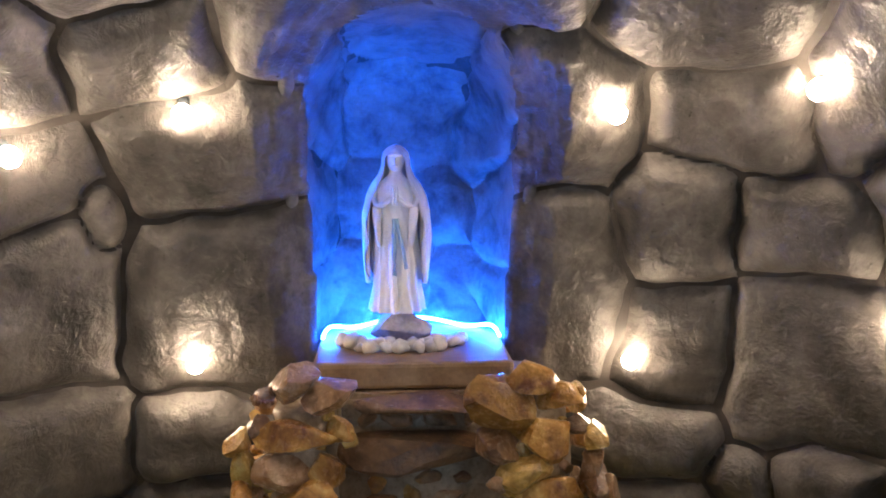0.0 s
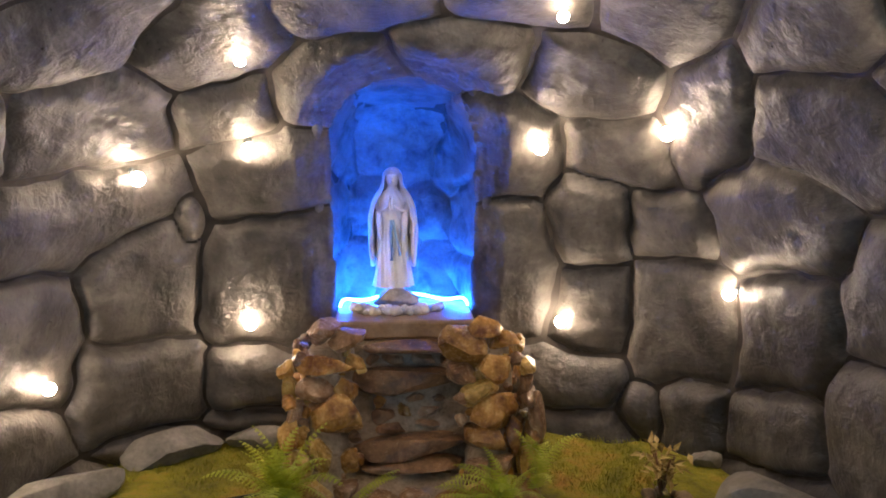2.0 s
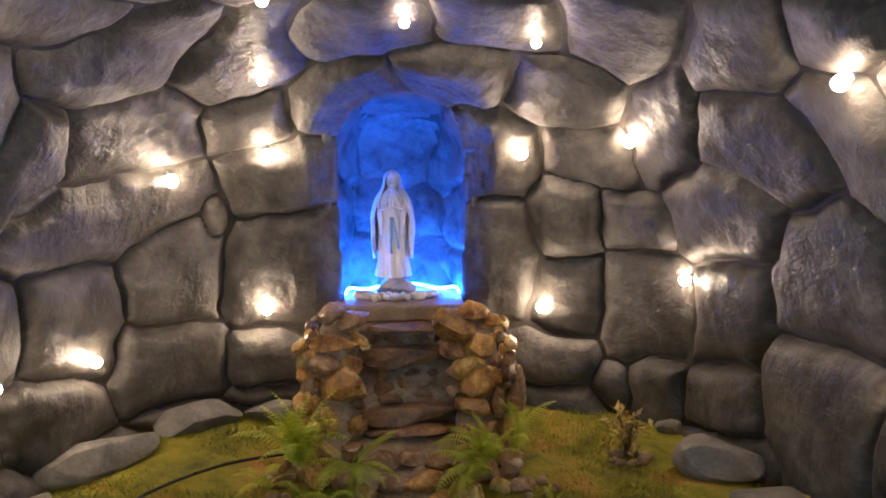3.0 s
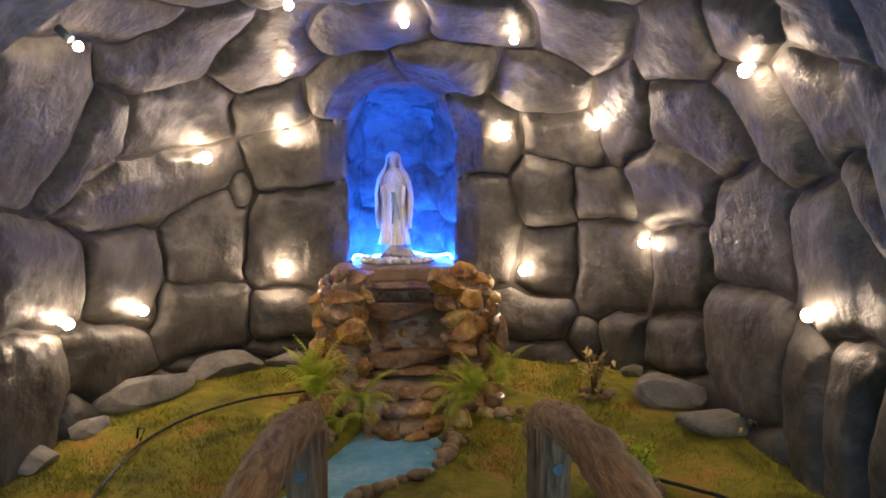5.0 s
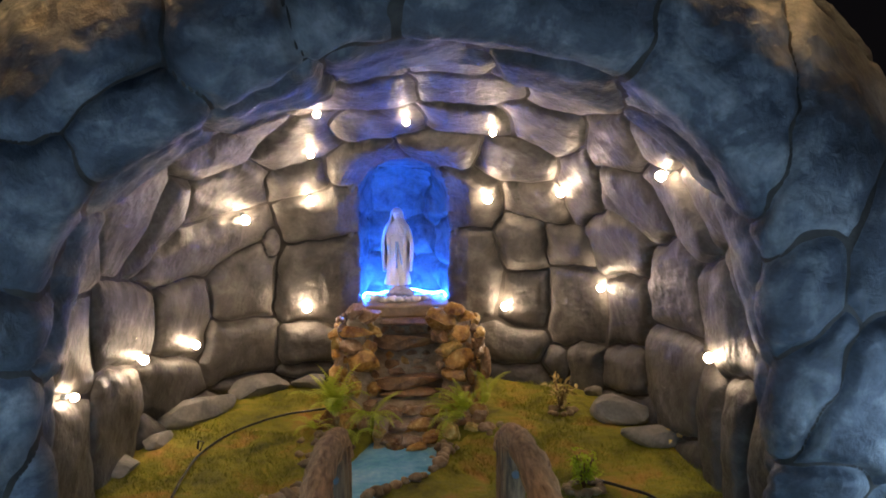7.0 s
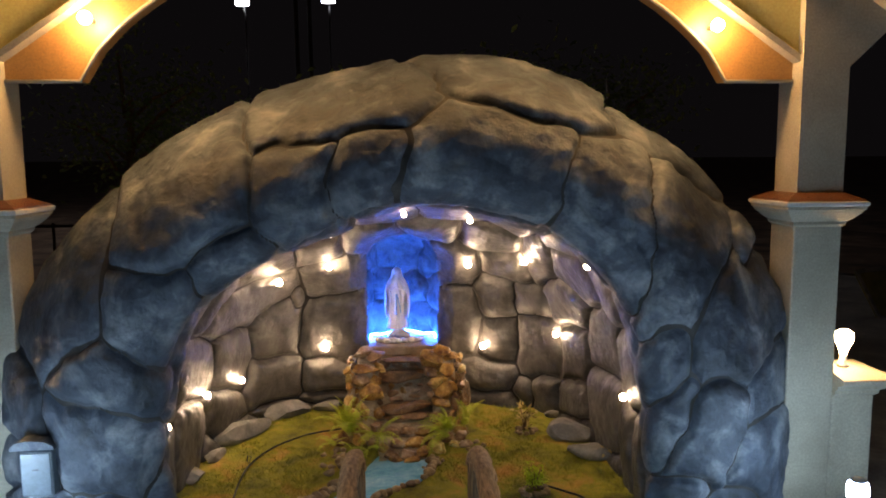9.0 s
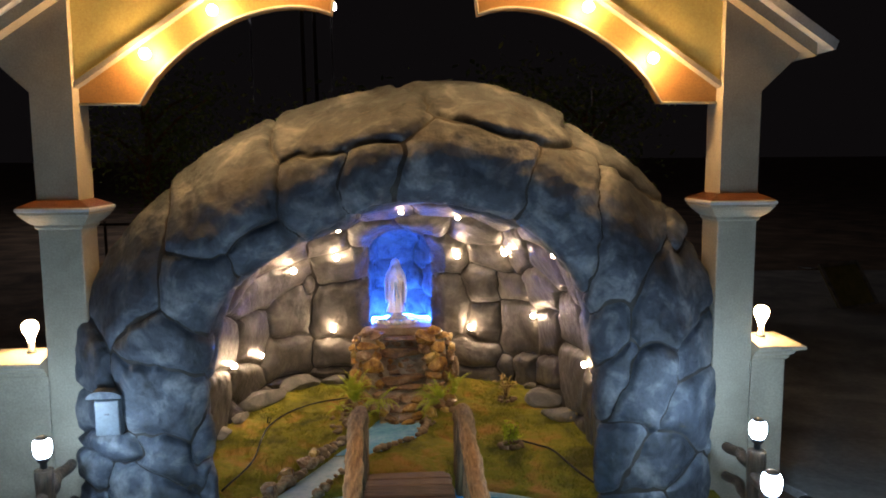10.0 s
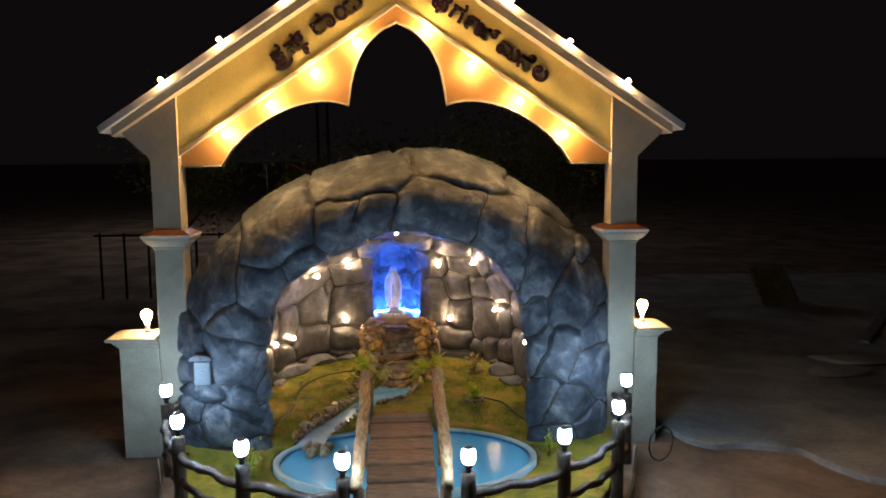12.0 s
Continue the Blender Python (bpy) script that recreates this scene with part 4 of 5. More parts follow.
for x, z, hw, hh in ((-0.080, 0.632, 0.028, 0.024), (-0.003, 0.634, 0.046, 0.027), (0.113, 0.634, 0.054, 0.029), (0.185, 0.632, 0.026, 0.024), (-0.056, 0.500, 0.036, 0.029), (-0.042, 0.450, 0.043, 0.031), (0.034, 0.470, 0.029, 0.034),
                     (0.121, 0.467, 0.052, 0.022), (0.155, 0.504, 0.031, 0.018), (0.071, 0.508, 0.034, 0.018), (0.120, 0.428, 0.050, 0.018), (-0.010, 0.418, 0.060, 0.021), (-0.04, 0.275, 0.05, 0.028), (0.07, 0.275, 0.05, 0.026), (0.16, 0.28, 0.035, 0.03)):
    stone_at(CHUNKS if (x * 100) % 3 < 1 else LEDGES, x, 1.88 - 0.42 * max(0, 1 - z / 0.64), z, hw, 0.022, hh, 0, rng.uniform(-9, 9), 0)
# the toe runs forward in broad reddish flags to the pond
put("channel_toe", mesh_of("channel_toe", *(lambda n: ([(x, y, 0.15 + 0.14 * (y - 1.17) / 0.40 + 0.01 * noise.noise(Vector((x * 16, y * 16, 3)))) for y in np.linspace(1.16, 1.60, n) for x in np.linspace(-0.14, 0.26, n)], [(r * n + c, r * n + c + 1, (r + 1) * n + c + 1, (r + 1) * n + c) for r in range(n - 1) for c in range(n - 1)]))(20), MORTAR), fall, "wet mortar bed at the cascade's foot")
FLAGS = [chunk_mesh("flagstone", UMBERROCK if k % 2 else WETROCK, 51 + k, 7, 0.2) for k in range(4)]
for x, y, sx, sy, sz in ((-0.05, 1.47, 0.080, 0.060, 0.030), (0.06, 1.48, 0.060, 0.060, 0.032), (0.17, 1.46, 0.070, 0.060, 0.030), (-0.02, 1.37, 0.070, 0.055, 0.026), (0.10, 1.36, 0.075, 0.060, 0.028), (0.20, 1.37, 0.050, 0.055, 0.026),
                         (-0.06, 1.27, 0.055, 0.055, 0.024), (0.045, 1.255, 0.070, 0.060, 0.028), (0.155, 1.26, 0.065, 0.055, 0.024), (0.075, 1.19, 0.060, 0.035, 0.024), (-0.03, 1.20, 0.050, 0.035, 0.020)):
    stone_at(FLAGS, x, y, 0.158 + 0.14 * (y - 1.17) / 0.40, sx, sy, sz, 16, rng.uniform(-6, 6), rng.uniform(-20, 20), "flagstone")
# stones heaped at the foot, round the ferns
for x, y, z, sx, sz, ry in ((-0.37, 1.46, 0.235, 0.075, 0.055, 10), (-0.28, 1.42, 0.225, 0.06, 0.06, -8), (-0.20, 1.40, 0.22, 0.055, 0.055, 0), (-0.12, 1.32, 0.20, 0.045, 0.06, 12), (-0.43, 1.40, 0.225, 0.05, 0.035, 0),
                            (0.34, 1.42, 0.225, 0.06, 0.055, 0), (0.43, 1.44, 0.23, 0.06, 0.055, 6), (0.255, 1.24, 0.215, 0.05, 0.095, -14), (0.235, 1.33, 0.20, 0.045, 0.06, 8), (0.46, 1.33, 0.215, 0.06, 0.032, 0), (0.38, 1.33, 0.21, 0.045, 0.030, 0)):
    stone_at(CHUNKS, x, y, z, sx, 0.055, sz, 0, ry, rng.uniform(-30, 30))

# ---- boulders and pebbles round the lawn ----


def loose(name, kinds, x, y, sx, sy, sz, label, category, group="", sink=0.3, z=None, rz=None, ry=0):
    h = float(lawn_height(np.array(x), np.array(y))) if z is None else z
    ob = put(name, kinds[int(abs(x * 37 + y * 91)) % len(kinds)], None, "", turned(x, y, h + sz * (1 - sink), sx, sy, sz, 0, ry, (x * 300 + y * 170) % 360 if rz is None else rz))
    return tagged(ob, label, category, group)


for x, y, sx, sy, sz, rz in ((-1.11, 1.53, 0.25, 0.10, 0.080, 52), (-0.83, 1.94, 0.19, 0.08, 0.065, 32), (-1.21, 1.18, 0.10, 0.06, 0.04, 80), (-1.26, 0.88, 0.09, 0.06, 0.04, 70), (-0.55, 2.08, 0.12, 0.06, 0.05, 10)):
    loose("boulder", BOLD, x, y, sx, sy, sz, "low pale grey boulder at the foot of the wall", "boulder", "boulders at the wall", 0.35, None, rz)
for x, y, sx, sy, sz, rz in ((1.19, 1.35, 0.165, 0.12, 0.085, -20), (1.35, 1.62, 0.10, 0.09, 0.095, 0), (1.15, 1.74, 0.06, 0.045, 0.04, 0), (1.25, 1.03, 0.15, 0.08, 0.055, -25), (1.31, 1.27, 0.05, 0.04, 0.035, 0)):
    loose("boulder", BOLD, x, y, sx, sy, sz, "rounded grey boulder stacked beside the wall", "boulder", "boulders at the wall", 0.3, None, rz)
rng = random.Random(3)
for k in range(84):
    y = 1.12 - 1.45 * (k // 2) / 41
    c, w = stream_line(y)
    side = 1 if k % 2 else -1
    if side > 0 and y < 0.62 and k % 4 == 1:
        continue
    s = rng.uniform(0.015, 0.038) * (1.35 if side < 0 and y < 0.6 else 1)
    loose("pebble", PEB, float(c) + side * (float(w) * 1.12 + s * 0.5), y + rng.uniform(-0.02, 0.02), s * 1.3, s, s * 0.85, "brown river stone along the water's edge", "stone", "stones along the stream")
for k in range(26):
    a, r = rng.uniform(0, 6.28), rng.uniform(0, 0.14)
    s = rng.uniform(0.018, 0.034)
    loose("pebble", PEB, -0.40 + r * math.cos(a), 1.12 + 1.5 * r * math.sin(a), s * 1.2, s, s * 0.8, "small tan pebble heaped beside the pond", "stone", "pebble heap")
for cx, cy, n, r in ((0.80, 0.60, 12, 0.075), (0.90, 1.50, 8, 0.06), (0.50, 1.30, 6, 0.07), (0.22, 1.08, 6, 0.06)):
    for k in range(n):
        a = 6.28 * k / n
        s = rng.uniform(0.016, 0.028)
        loose("pebble", PEB, cx + r * math.cos(a), cy + r * 0.8 * math.sin(a), s * 1.2, s, s * 0.9, "brown pebble ringing a small plant", "stone", "pebbles round the plants")
for x, y, s in ((-0.75, -0.27, 0.06), (-0.66, -0.33, 0.07), (-0.585, -0.27, 0.055), (-0.60, -0.40, 0.06), (-0.70, -0.42, 0.065)):
    tagged(put("pebble", PEB[int(s * 1000) % 8], None, "", turned(x, y, 0.10, s * 1.2, s, s * 0.9, 0, 0, x * 400)), "wet brown stone where the stream meets the pool", "stone", "stones at the pool inlet")
for x, y, sx, sy, sz in ((-0.62, 0.38, 0.10, 0.05, 0.05), (-0.72, 0.22, 0.07, 0.05, 0.05), (-0.80, 0.02, 0.07, 0.06, 0.06), (-0.86, -0.12, 0.06, 0.05, 0.05), (-0.58, 0.52, 0.06, 0.045, 0.05), (-0.60, -0.20, 0.12, 0.06, 0.05)):
    loose("rock", CHUNKS[:4], x, y, sx, sy, sz, "rough brown rock edging the stream", "rock", "rocks along the stream", 0.35)

# ---- plants ----


def frond(length, lean, droop, width, pairs=17):
    """A fern frond: a stem with tapering leaflets on both sides, each notched by small lobes."""
    vs, fs = [], []
    path = []
    p, ang = Vector((0, 0, 0)), math.radians(90 - lean)
    for i in range(pairs + 1):
        path.append((p.copy(), ang))
        p = p + Vector((math.cos(ang), 0, math.sin(ang))) * (length / pairs)
        ang -= math.radians(droop) / pairs * (0.5 + i / pairs)
    for i in range(pairs):
        a, b = path[i][0], path[i + 1][0]
        k = len(vs)
        r = 0.0028 * (1 - i / pairs) + 0.0008
        vs += [a + Vector((0, -r, 0)), a + Vector((0, r, 0)), b + Vector((0, r, 0)), b + Vector((0, -r, 0))]
        fs.append((k, k + 1, k + 2, k + 3))
        t = i / pairs
        w = width * math.sin(math.pi * min(1, (t * 0.93 + 0.07)) ** 0.75) ** 0.8
        if t < 0.08:
            continue
        d = (b - a).normalized()
        up = Vector((-d.z, 0, d.x))
        for s in (-1, 1):
            for j in range(6):
                f0, f1 = j / 6, (j + 1) / 6
                for off in (-1, 1):
                    q0 = a + Vector((0, s * w * f0, 0)) + d * (w * 0.35 * f0) - up * (w * 0.22 * f0 * f0)
                    q1 = a + Vector((0, s * w * f1, 0)) + d * (w * 0.35 * f1) - up * (w * 0.22 * f1 * f1)
                    tip = (q0 + q1) / 2 + d * off * (length / pairs) * 0.62 * (1 - f0 * 0.75) + Vector((0, s * 0.004, 0)) + up * 0.002 * off
                    k = len(vs)
                    vs += [q0, q1, tip]
                    fs.append((k, k + 1, k + 2))
    return vs, fs


FRONDS = [mesh_of("frond", *frond(1.0, 8 + 8 * k, 60 + 16 * k, 0.15, 20), FERN, False) for k in range(4)]


def fern(x, y, spread, count, label, seed, tilt=0.0, z=None, first=0, span=360):
    """first, span: the bearings over which the fronds fan out, in degrees."""
    z = float(lawn_height(np.array(x), np.array(y))) + 0.01 if z is None else z
    ob = empty("fern", (x, y, z), label, "fern", "ferns beside the waterfall")
    r = random.Random(seed)
    for k in range(count):
        s = spread * r.uniform(0.75, 1.1)
        put("frond", FRONDS[r.randrange(4)], ob, "", pose(r.uniform(-0.015, 0.015), r.uniform(-0.015, 0.015), 0, 0, tilt + r.uniform(-6, 10), first + span * k / count + r.uniform(-12, 12)) @ Matrix.Scale(s, 4))
    return ob


fern(-0.345, 1.40, 0.31, 15, "lush green fern with arching feathery fronds", 1, -12, 0.275, 165, 210)
fern(-0.36, 1.42, 0.27, 8, "upright green fern against the wet rock", 12, -24, 0.28, 0, 360)
fern(-0.155, 1.35, 0.21, 16, "drooping green fern hanging over the pond", 2, 26, 0.29, 190, 190)
fern(-0.46, 1.36, 0.17, 8, "small yellow green fern in the lawn", 3, 14)
fern(0.345, 1.39, 0.25, 15, "feathery green fern at the waterfall's foot", 4, 2, 0.28, 150, 170)
fern(0.455, 1.47, 0.27, 5, "tall thin green fern against the wet rock", 5, -22, 0.29)
fern(0.52, 1.12, 0.10, 9, "tiny light green fern in the lawn", 6, 4)
fern(0.33, 1.32, 0.25, 14, "small fern leaning over the pond", 7, 30, 0.275, 165, 90)
fern(-0.215, 1.24, 0.15, 8, "small fern hanging down at the pond", 8, 30, 0.235, 200, 150)


def leaf_plant(name, x, y, height, spread, count, material, label, leaf, seed, stems=5):
    z = float(lawn_height(np.array(x), np.array(y)))
    ob = empty(name, (x, y, z), label, "plant")
    r = random.Random(seed)
    vs, fs, sv, sf = [], [], [], []
    for s in range(stems):
        a = 6.28 * s / stems
        top = Vector((spread * 0.6 * math.cos(a), spread * 0.6 * math.sin(a), height * r.uniform(0.7, 1)))
        t_v, t_f = tube([(0, 0, 0), tuple(top * 0.5 + Vector((0, 0, height * 0.1))), tuple(top)], 0.004, 5)
        k = len(sv)
        sv += t_v
        sf += [tuple(i + k for i in f) for f in t_f]
        for _ in range(count // stems):
            c = top * r.uniform(0.45, 1.0) + Vector((r.gauss(0, spread * 0.25), r.gauss(0, spread * 0.25), r.gauss(0, height * 0.1)))
            q = Euler((r.uniform(-0.9, 0.9), r.uniform(-0.9, 0.9), r.uniform(0, 6.28))).to_matrix()
            k = len(vs)
            l = leaf * r.uniform(0.7, 1.2)
            vs += [c + q @ Vector(w) * l for w in ((0, 0, 0), (0.35, 0.22, 0.05), (1, 0, -0.1), (0.35, -0.22, 0.05))]
            fs.append((k, k + 1, k + 2, k + 3))
    put("stem", mesh_of("stem", sv, sf, LOG), ob, "thin brown stems")
    put("foliage", mesh_of("foliage", vs, fs, material, False), ob)
    return ob


leaf_plant("croton", 0.90, 1.53, 0.19, 0.07, 90, LEAF, "small potted looking plant with pale variegated leaves", 0.050, 4)
leaf_plant("shrub", 0.80, 0.60, 0.17, 0.07, 380, BUSH, "bright yellow green bushy dwarf shrub", 0.03, 9, 7)
leaf_plant("shrub", 1.29, -0.70, 0.22, 0.035, 110, BUSH, "slim dark green shrub before the arch", 0.03, 10, 5)
leaf_plant("shrub", -1.15, -0.85, 0.22, 0.12, 200, FERN, "loose green shrub inside the fence", 0.04, 11, 6)
leaf_plant("shrub", 1.36, 0.98, 0.12, 0.06, 40, LEAF, "sparse reddish seedling beside the boulders", 0.035, 12, 4)

# grass blades
r = np.random.default_rng(4)
n_b = 70000
bx, by = r.uniform(-1.35, 1.5, n_b), r.uniform(-0.9, 2.2, n_b)
c, w = stream_line(by)
e = ((bx - POOL_C[0]) / (POOL_R[0] + 0.12)) ** 2 + ((by - POOL_C[1]) / (POOL_R[1] + 0.12)) ** 2
patch = np.array([noise.noise(Vector((a * 2.3, b * 2.3, 7))) for a, b in zip(bx, by)])
good = (np.abs(bx - c) > w * 1.25) & (e > 1) & (patch > -0.32) & ~((by > 1.35) & (np.abs(bx - 0.05) < 0.5))
bx, by = bx[good], by[good]
bz = lawn_height(bx, by) - 0.004
hgt, wid = r.uniform(0.012, 0.030, len(bx)), r.uniform(0.0016, 0.003, len(bx))
a = r.uniform(0, 6.28, len(bx))
lx, ly = r.normal(0, 0.012, len(bx)), r.normal(0, 0.012, len(bx))
tri = np.stack([np.stack([bx - wid * np.cos(a), by - wid * np.sin(a), bz], 1), np.stack([bx + wid * np.cos(a), by + wid * np.sin(a), bz], 1), np.stack([bx + lx, by + ly, bz + hgt], 1)], 1)
blades = mesh_of("grass", tri.reshape(-1, 3), np.arange(len(bx) * 3).reshape(-1, 3), BLADE, False)
tagged(put("grass", blades), "short patchy green grass", "grass", kind="stuff")

# ---- garden hose ----


def smooth_path(pts, n=8):
    out = []
    P = [Vector(p) for p in pts]
    P = [P[0] * 2 - P[1]] + P + [P[-1] * 2 - P[-2]]
    for i in range(1, len(P) - 2):
        for k in range(n):
            t = k / n
            p0, p1, p2, p3 = P[i - 1:i + 3]
            out.append(0.5 * ((2 * p1) + (p2 - p0) * t + (2 * p0 - 5 * p1 + 4 * p2 - p3) * t * t + (3 * p1 - p0 - 3 * p2 + p3) * t ** 3))
    out.append(P[-2])
    return out


def on_lawn(pts, up=0.012):
    return [(x, y, float(lawn_height(np.array(x), np.array(y))) + up) for x, y in pts]


tagged(put("hose", mesh_of("hose", *tube(smooth_path(on_lawn([(-1.1, 0.05), (-0.98, 0.40), (-0.98, 0.80), (-0.96, 1.05), (-0.85, 1.32), (-0.65, 1.54), (-0.42, 1.64)], 0.02)), 0.0065, 8), HOSE)), "thin black hose lying across the lawn", "hose")
tagged(put("cable", mesh_of("cable", *tube(smooth_path(on_lawn([(0.86, 0.66), (0.98, 0.55), (1.07, 0.44), (1.17, 0.15), (1.30, -0.12), (1.5, -0.5)], 0.02)), 0.007, 8), HOSE)), "thin black cable running from the shrub", "cable")
tagged(put("hose_stake", mesh_of("hose_stake", *tube([(-0.97, 1.05, 0.24), (-0.95, 1.05, 0.285), (-0.975, 1.05, 0.29), (-0.98, 1.05, 0.25)], 0.005, 6), HOSE)), "small black loop pinning the hose", "stake")

# ---- bridge ----
BR_X0, BR_X1 = -0.172, 0.292


def deck_z(y):
    return 0.50 - 0.19 * (y + 1.10) ** 2


bridge = empty("bridge", (0, 0, 0), "small arched wooden footbridge with log rails", "bridge")
y = 0.20
k = 0
while y > -2.42:
    ym = y - 0.095
    slope = math.degrees(math.atan(-2 * 0.19 * (ym + 1.10)))
    bm = boxed((BR_X0 - 0.01, -0.081, -0.045), (BR_X1 + 0.01, 0.081, 0), 0.018)
    ob = part("plank", bm, PLANK, bridge)
    ob.matrix_basis = pose(random.Random(k).uniform(-0.006, 0.006), ym, deck_z(ym) + random.Random(k + 50).uniform(-0.004, 0.004), slope + 4 + random.Random(k + 70).uniform(-2.5, 2.5), 0, random.Random(k + 9).uniform(-0.8, 0.8))
    y -= 0.196
    k += 1
for x in (BR_X0 + 0.05, BR_X1 - 0.05):
    vs, fs = tube([(x, yy, deck_z(yy) - 0.07) for yy in np.linspace(0.22, -2.40, 30)], 0.035, 8, 0.1)
    put("beam", mesh_of("beam", vs, fs, LOG), bridge)


def rail_z(y):
    return 0.776 - 0.125 * (y + 1.0) ** 2


def rail_x(side, y):
    """The rails close in a little towards the near end."""
    near = min(max((0.27 - y) / 1.77, 0.0), 1.4)
    return -0.235 + 0.020 * near if side < 0 else 0.408 - 0.056 * near


for side in (-1, 1):
    ys = np.linspace(0.27, -2.25, 70)
    pts = [(rail_x(side, 0.27), 0.29, rail_z(0.27) - 0.07), (rail_x(side, 0.27), 0.285, rail_z(0.27) - 0.03)]
    pts += [(rail_x(side, yy) + 0.012 * math.sin(yy * 3 + side), yy, rail_z(yy) - (0.012 if yy > 0.24 else 0)) for yy in ys]
    vs, fs = tube(pts, 0.050, 16, 0.24, side * 4.0, 0.74)
    put("handrail", mesh_of("handrail", vs, fs, LOG_Y), bridge, "thick rough log handrail")
    for j, yy in enumerate((0.235, 0.06, -0.72, -1.49, -2.22)):
        x = rail_x(side, yy)
        z0, z1 = (0.10 if yy > -0.1 else deck_z(yy) - 0.06), rail_z(yy) - 0.02
        vs, fs = tube([(x, yy, z0 + (z1 - z0) * t) for t in np.linspace(0, 1, 9)], 0.044 if j < 2 else 0.036, 12, 0.10, j * 3.0 + side)
        post = put("post", mesh_of("post", vs, fs, LOG), bridge, "upright log post")
        if j in (0, 3, 1):
            wr = 0.024 if j == 3 else 0.014
            vs, fs = lathe([(wr, 0), (wr, 0.008), (wr * 0.4, 0.010)], 14)
            put("washer", mesh_of("washer", vs, fs, BOXPAINT, False), post, "round grey bolt washer", pose(x, yy - (0.038 if j == 3 else 0.046), z1 - 0.09, 90, 0, 0))

# ---- curved log fence with lanterns ----
FC, FR = (0.06, -0.40), 1.885
fence = empty("fence", (0, 0, 0), "curved rustic log fence round the pool", "fence")
POSTS = [189.5, 214, 237.5, 259, 282.5, 304.5, 327.5, 349]


def on_arc(deg, z, grow=0.0):
    a = math.radians(deg)
    return (FC[0] + (FR + grow) * math.cos(a), FC[1] + (FR + grow) * math.sin(a), z)


for j, deg in enumerate(POSTS):
    top = 0.66
    vs, fs = tube([on_arc(deg, z) for z in np.linspace(-0.02, top, 12)], 0.046, 14, 0.16, j * 2.0)
    put("post", mesh_of("post", vs, fs, FENCE_LOG), fence, "thick upright log post")
ends = [178.5] + POSTS + [361.5]
for j in range(len(ends) - 1):
    if abs(ends[j] - 259) < 1:
        continue
    for z, rad in ((0.53, 0.031), (0.34, 0.027)):
        vs, fs = tube([on_arc(d, z + 0.012 * math.sin(d * 0.4 + z * 9), 0.012 * math.sin(d * 0.9)) for d in np.linspace(ends[j], ends[j + 1], 16)], rad, 12, 0.18, j * 5.0 + z)
        put("rail", mesh_of("rail", vs, fs, FENCE_LOG), fence, "rough horizontal log rail")
LANT_GLASS = mesh_of("glass", *lathe([(0.030, 0), (0.039, 0.012), (0.044, 0.035), (0.044, 0.065), (0.039, 0.084), (0.029, 0.092)], 18), GLOW_FENCE)
LANT_BASE = mesh_of("base", *lathe([(0.018, -0.06), (0.018, -0.03), (0.030, -0.022), (0.034, -0.002), (0.03, -0.001)], 16), BLACK)
LANT_CAP = mesh_of("cap", *lathe([(0.031, 0.0925), (0.033, 0.096), (0.026, 0.104), (0.012, 0.109), (0.003, 0.110)], 16), BOXPAINT)
for deg in POSTS:
    lan = empty("lantern", on_arc(deg, 0.73), "cool white globe lantern with grey cap on a fence post", "lantern", "lanterns on the fence")
    put("glass", LANT_GLASS, lan, "glowing frosted glass")
    put("base", LANT_BASE, lan, "black plastic base")
    put("cap", LANT_CAP, lan, "grey plastic cap")
# kerb below the fence
kv, kf = [], []
kp = [(0.07, -0.03), (0.07, 0.055), (0.05, 0.07), (-0.05, 0.07), (-0.07, 0.055), (-0.07, -0.03)]
steps = [180 + 180 * k / 90 for k in range(91)]
for d in steps:
    for g, z in kp:
        kv.append(on_arc(d, z, g))
for i in range(90):
    for k in range(6):
        kf.append((i * 6 + k, i * 6 + (k + 1) % 6, i * 6 + 6 + (k + 1) % 6, i * 6 + 6 + k))
tagged(put("kerb", mesh_of("kerb", kv, kf, surface("kerb_concrete", (0.16, 0.15, 0.13), (0.34, 0.32, 0.28), 0.8, 5, 0.5, 60), False)), "low curved concrete kerb under the fence", "kerb", kind="structure")
# pale plates hung on the fence
for deg, z in ((201, 0.25), (338, 0.25)):
    vs, fs = lathe([(0.10, -0.008), (0.105, 0), (0.095, 0.008)], 26)
    plate = put("fence_plate", mesh_of("fence_plate", vs, fs, WALLPAINT, False), None, "", Matrix.Translation(on_arc(deg, z, 0.07)) @ Vector((math.cos(math.radians(deg)), math.sin(math.radians(deg)), 0)).to_track_quat("Z", "Y").to_matrix().to_4x4() @ Matrix.Diagonal((1.45, 1, 1, 1)))
    tagged(plate, "pale oval cut log end on the fence", "plate", "pale ovals on the fence")

# ---- gate ----
gate = empty("gate", (0, 0, 0), "cream gabled gateway with yellow gable and string of bulbs", "gate", kind="structure")
GX = 0.078
YF, YB = -0.10, 0.13


def moulding(x0, x1, y0, y1, profile, material, name, parent, label=""):
    """A square collar: rings of (outward offset, height)."""
    vs, fs = [], []
    for o, z in profile:
        vs += [(x0 - o, y0 - o, z), (x1 + o, y0 - o, z), (x1 + o, y1 + o, z), (x0 - o, y1 + o, z)]
    for i in range(len(profile) - 1):
        for k in range(4):
            fs.append((i * 4 + k, i * 4 + (k + 1) % 4, i * 4 + 4 + (k + 1) % 4, i * 4 + 4 + k))
    fs += [(3, 2, 1, 0), tuple(range(len(vs) - 4, len(vs)))]
    return put(name, mesh_of(name, vs, fs, material, False), parent, label)


SLOPE = 0.664
ROOF_APEX = 4.50


def roof_z(x):
    return ROOF_APEX - SLOPE * abs(x - GX)


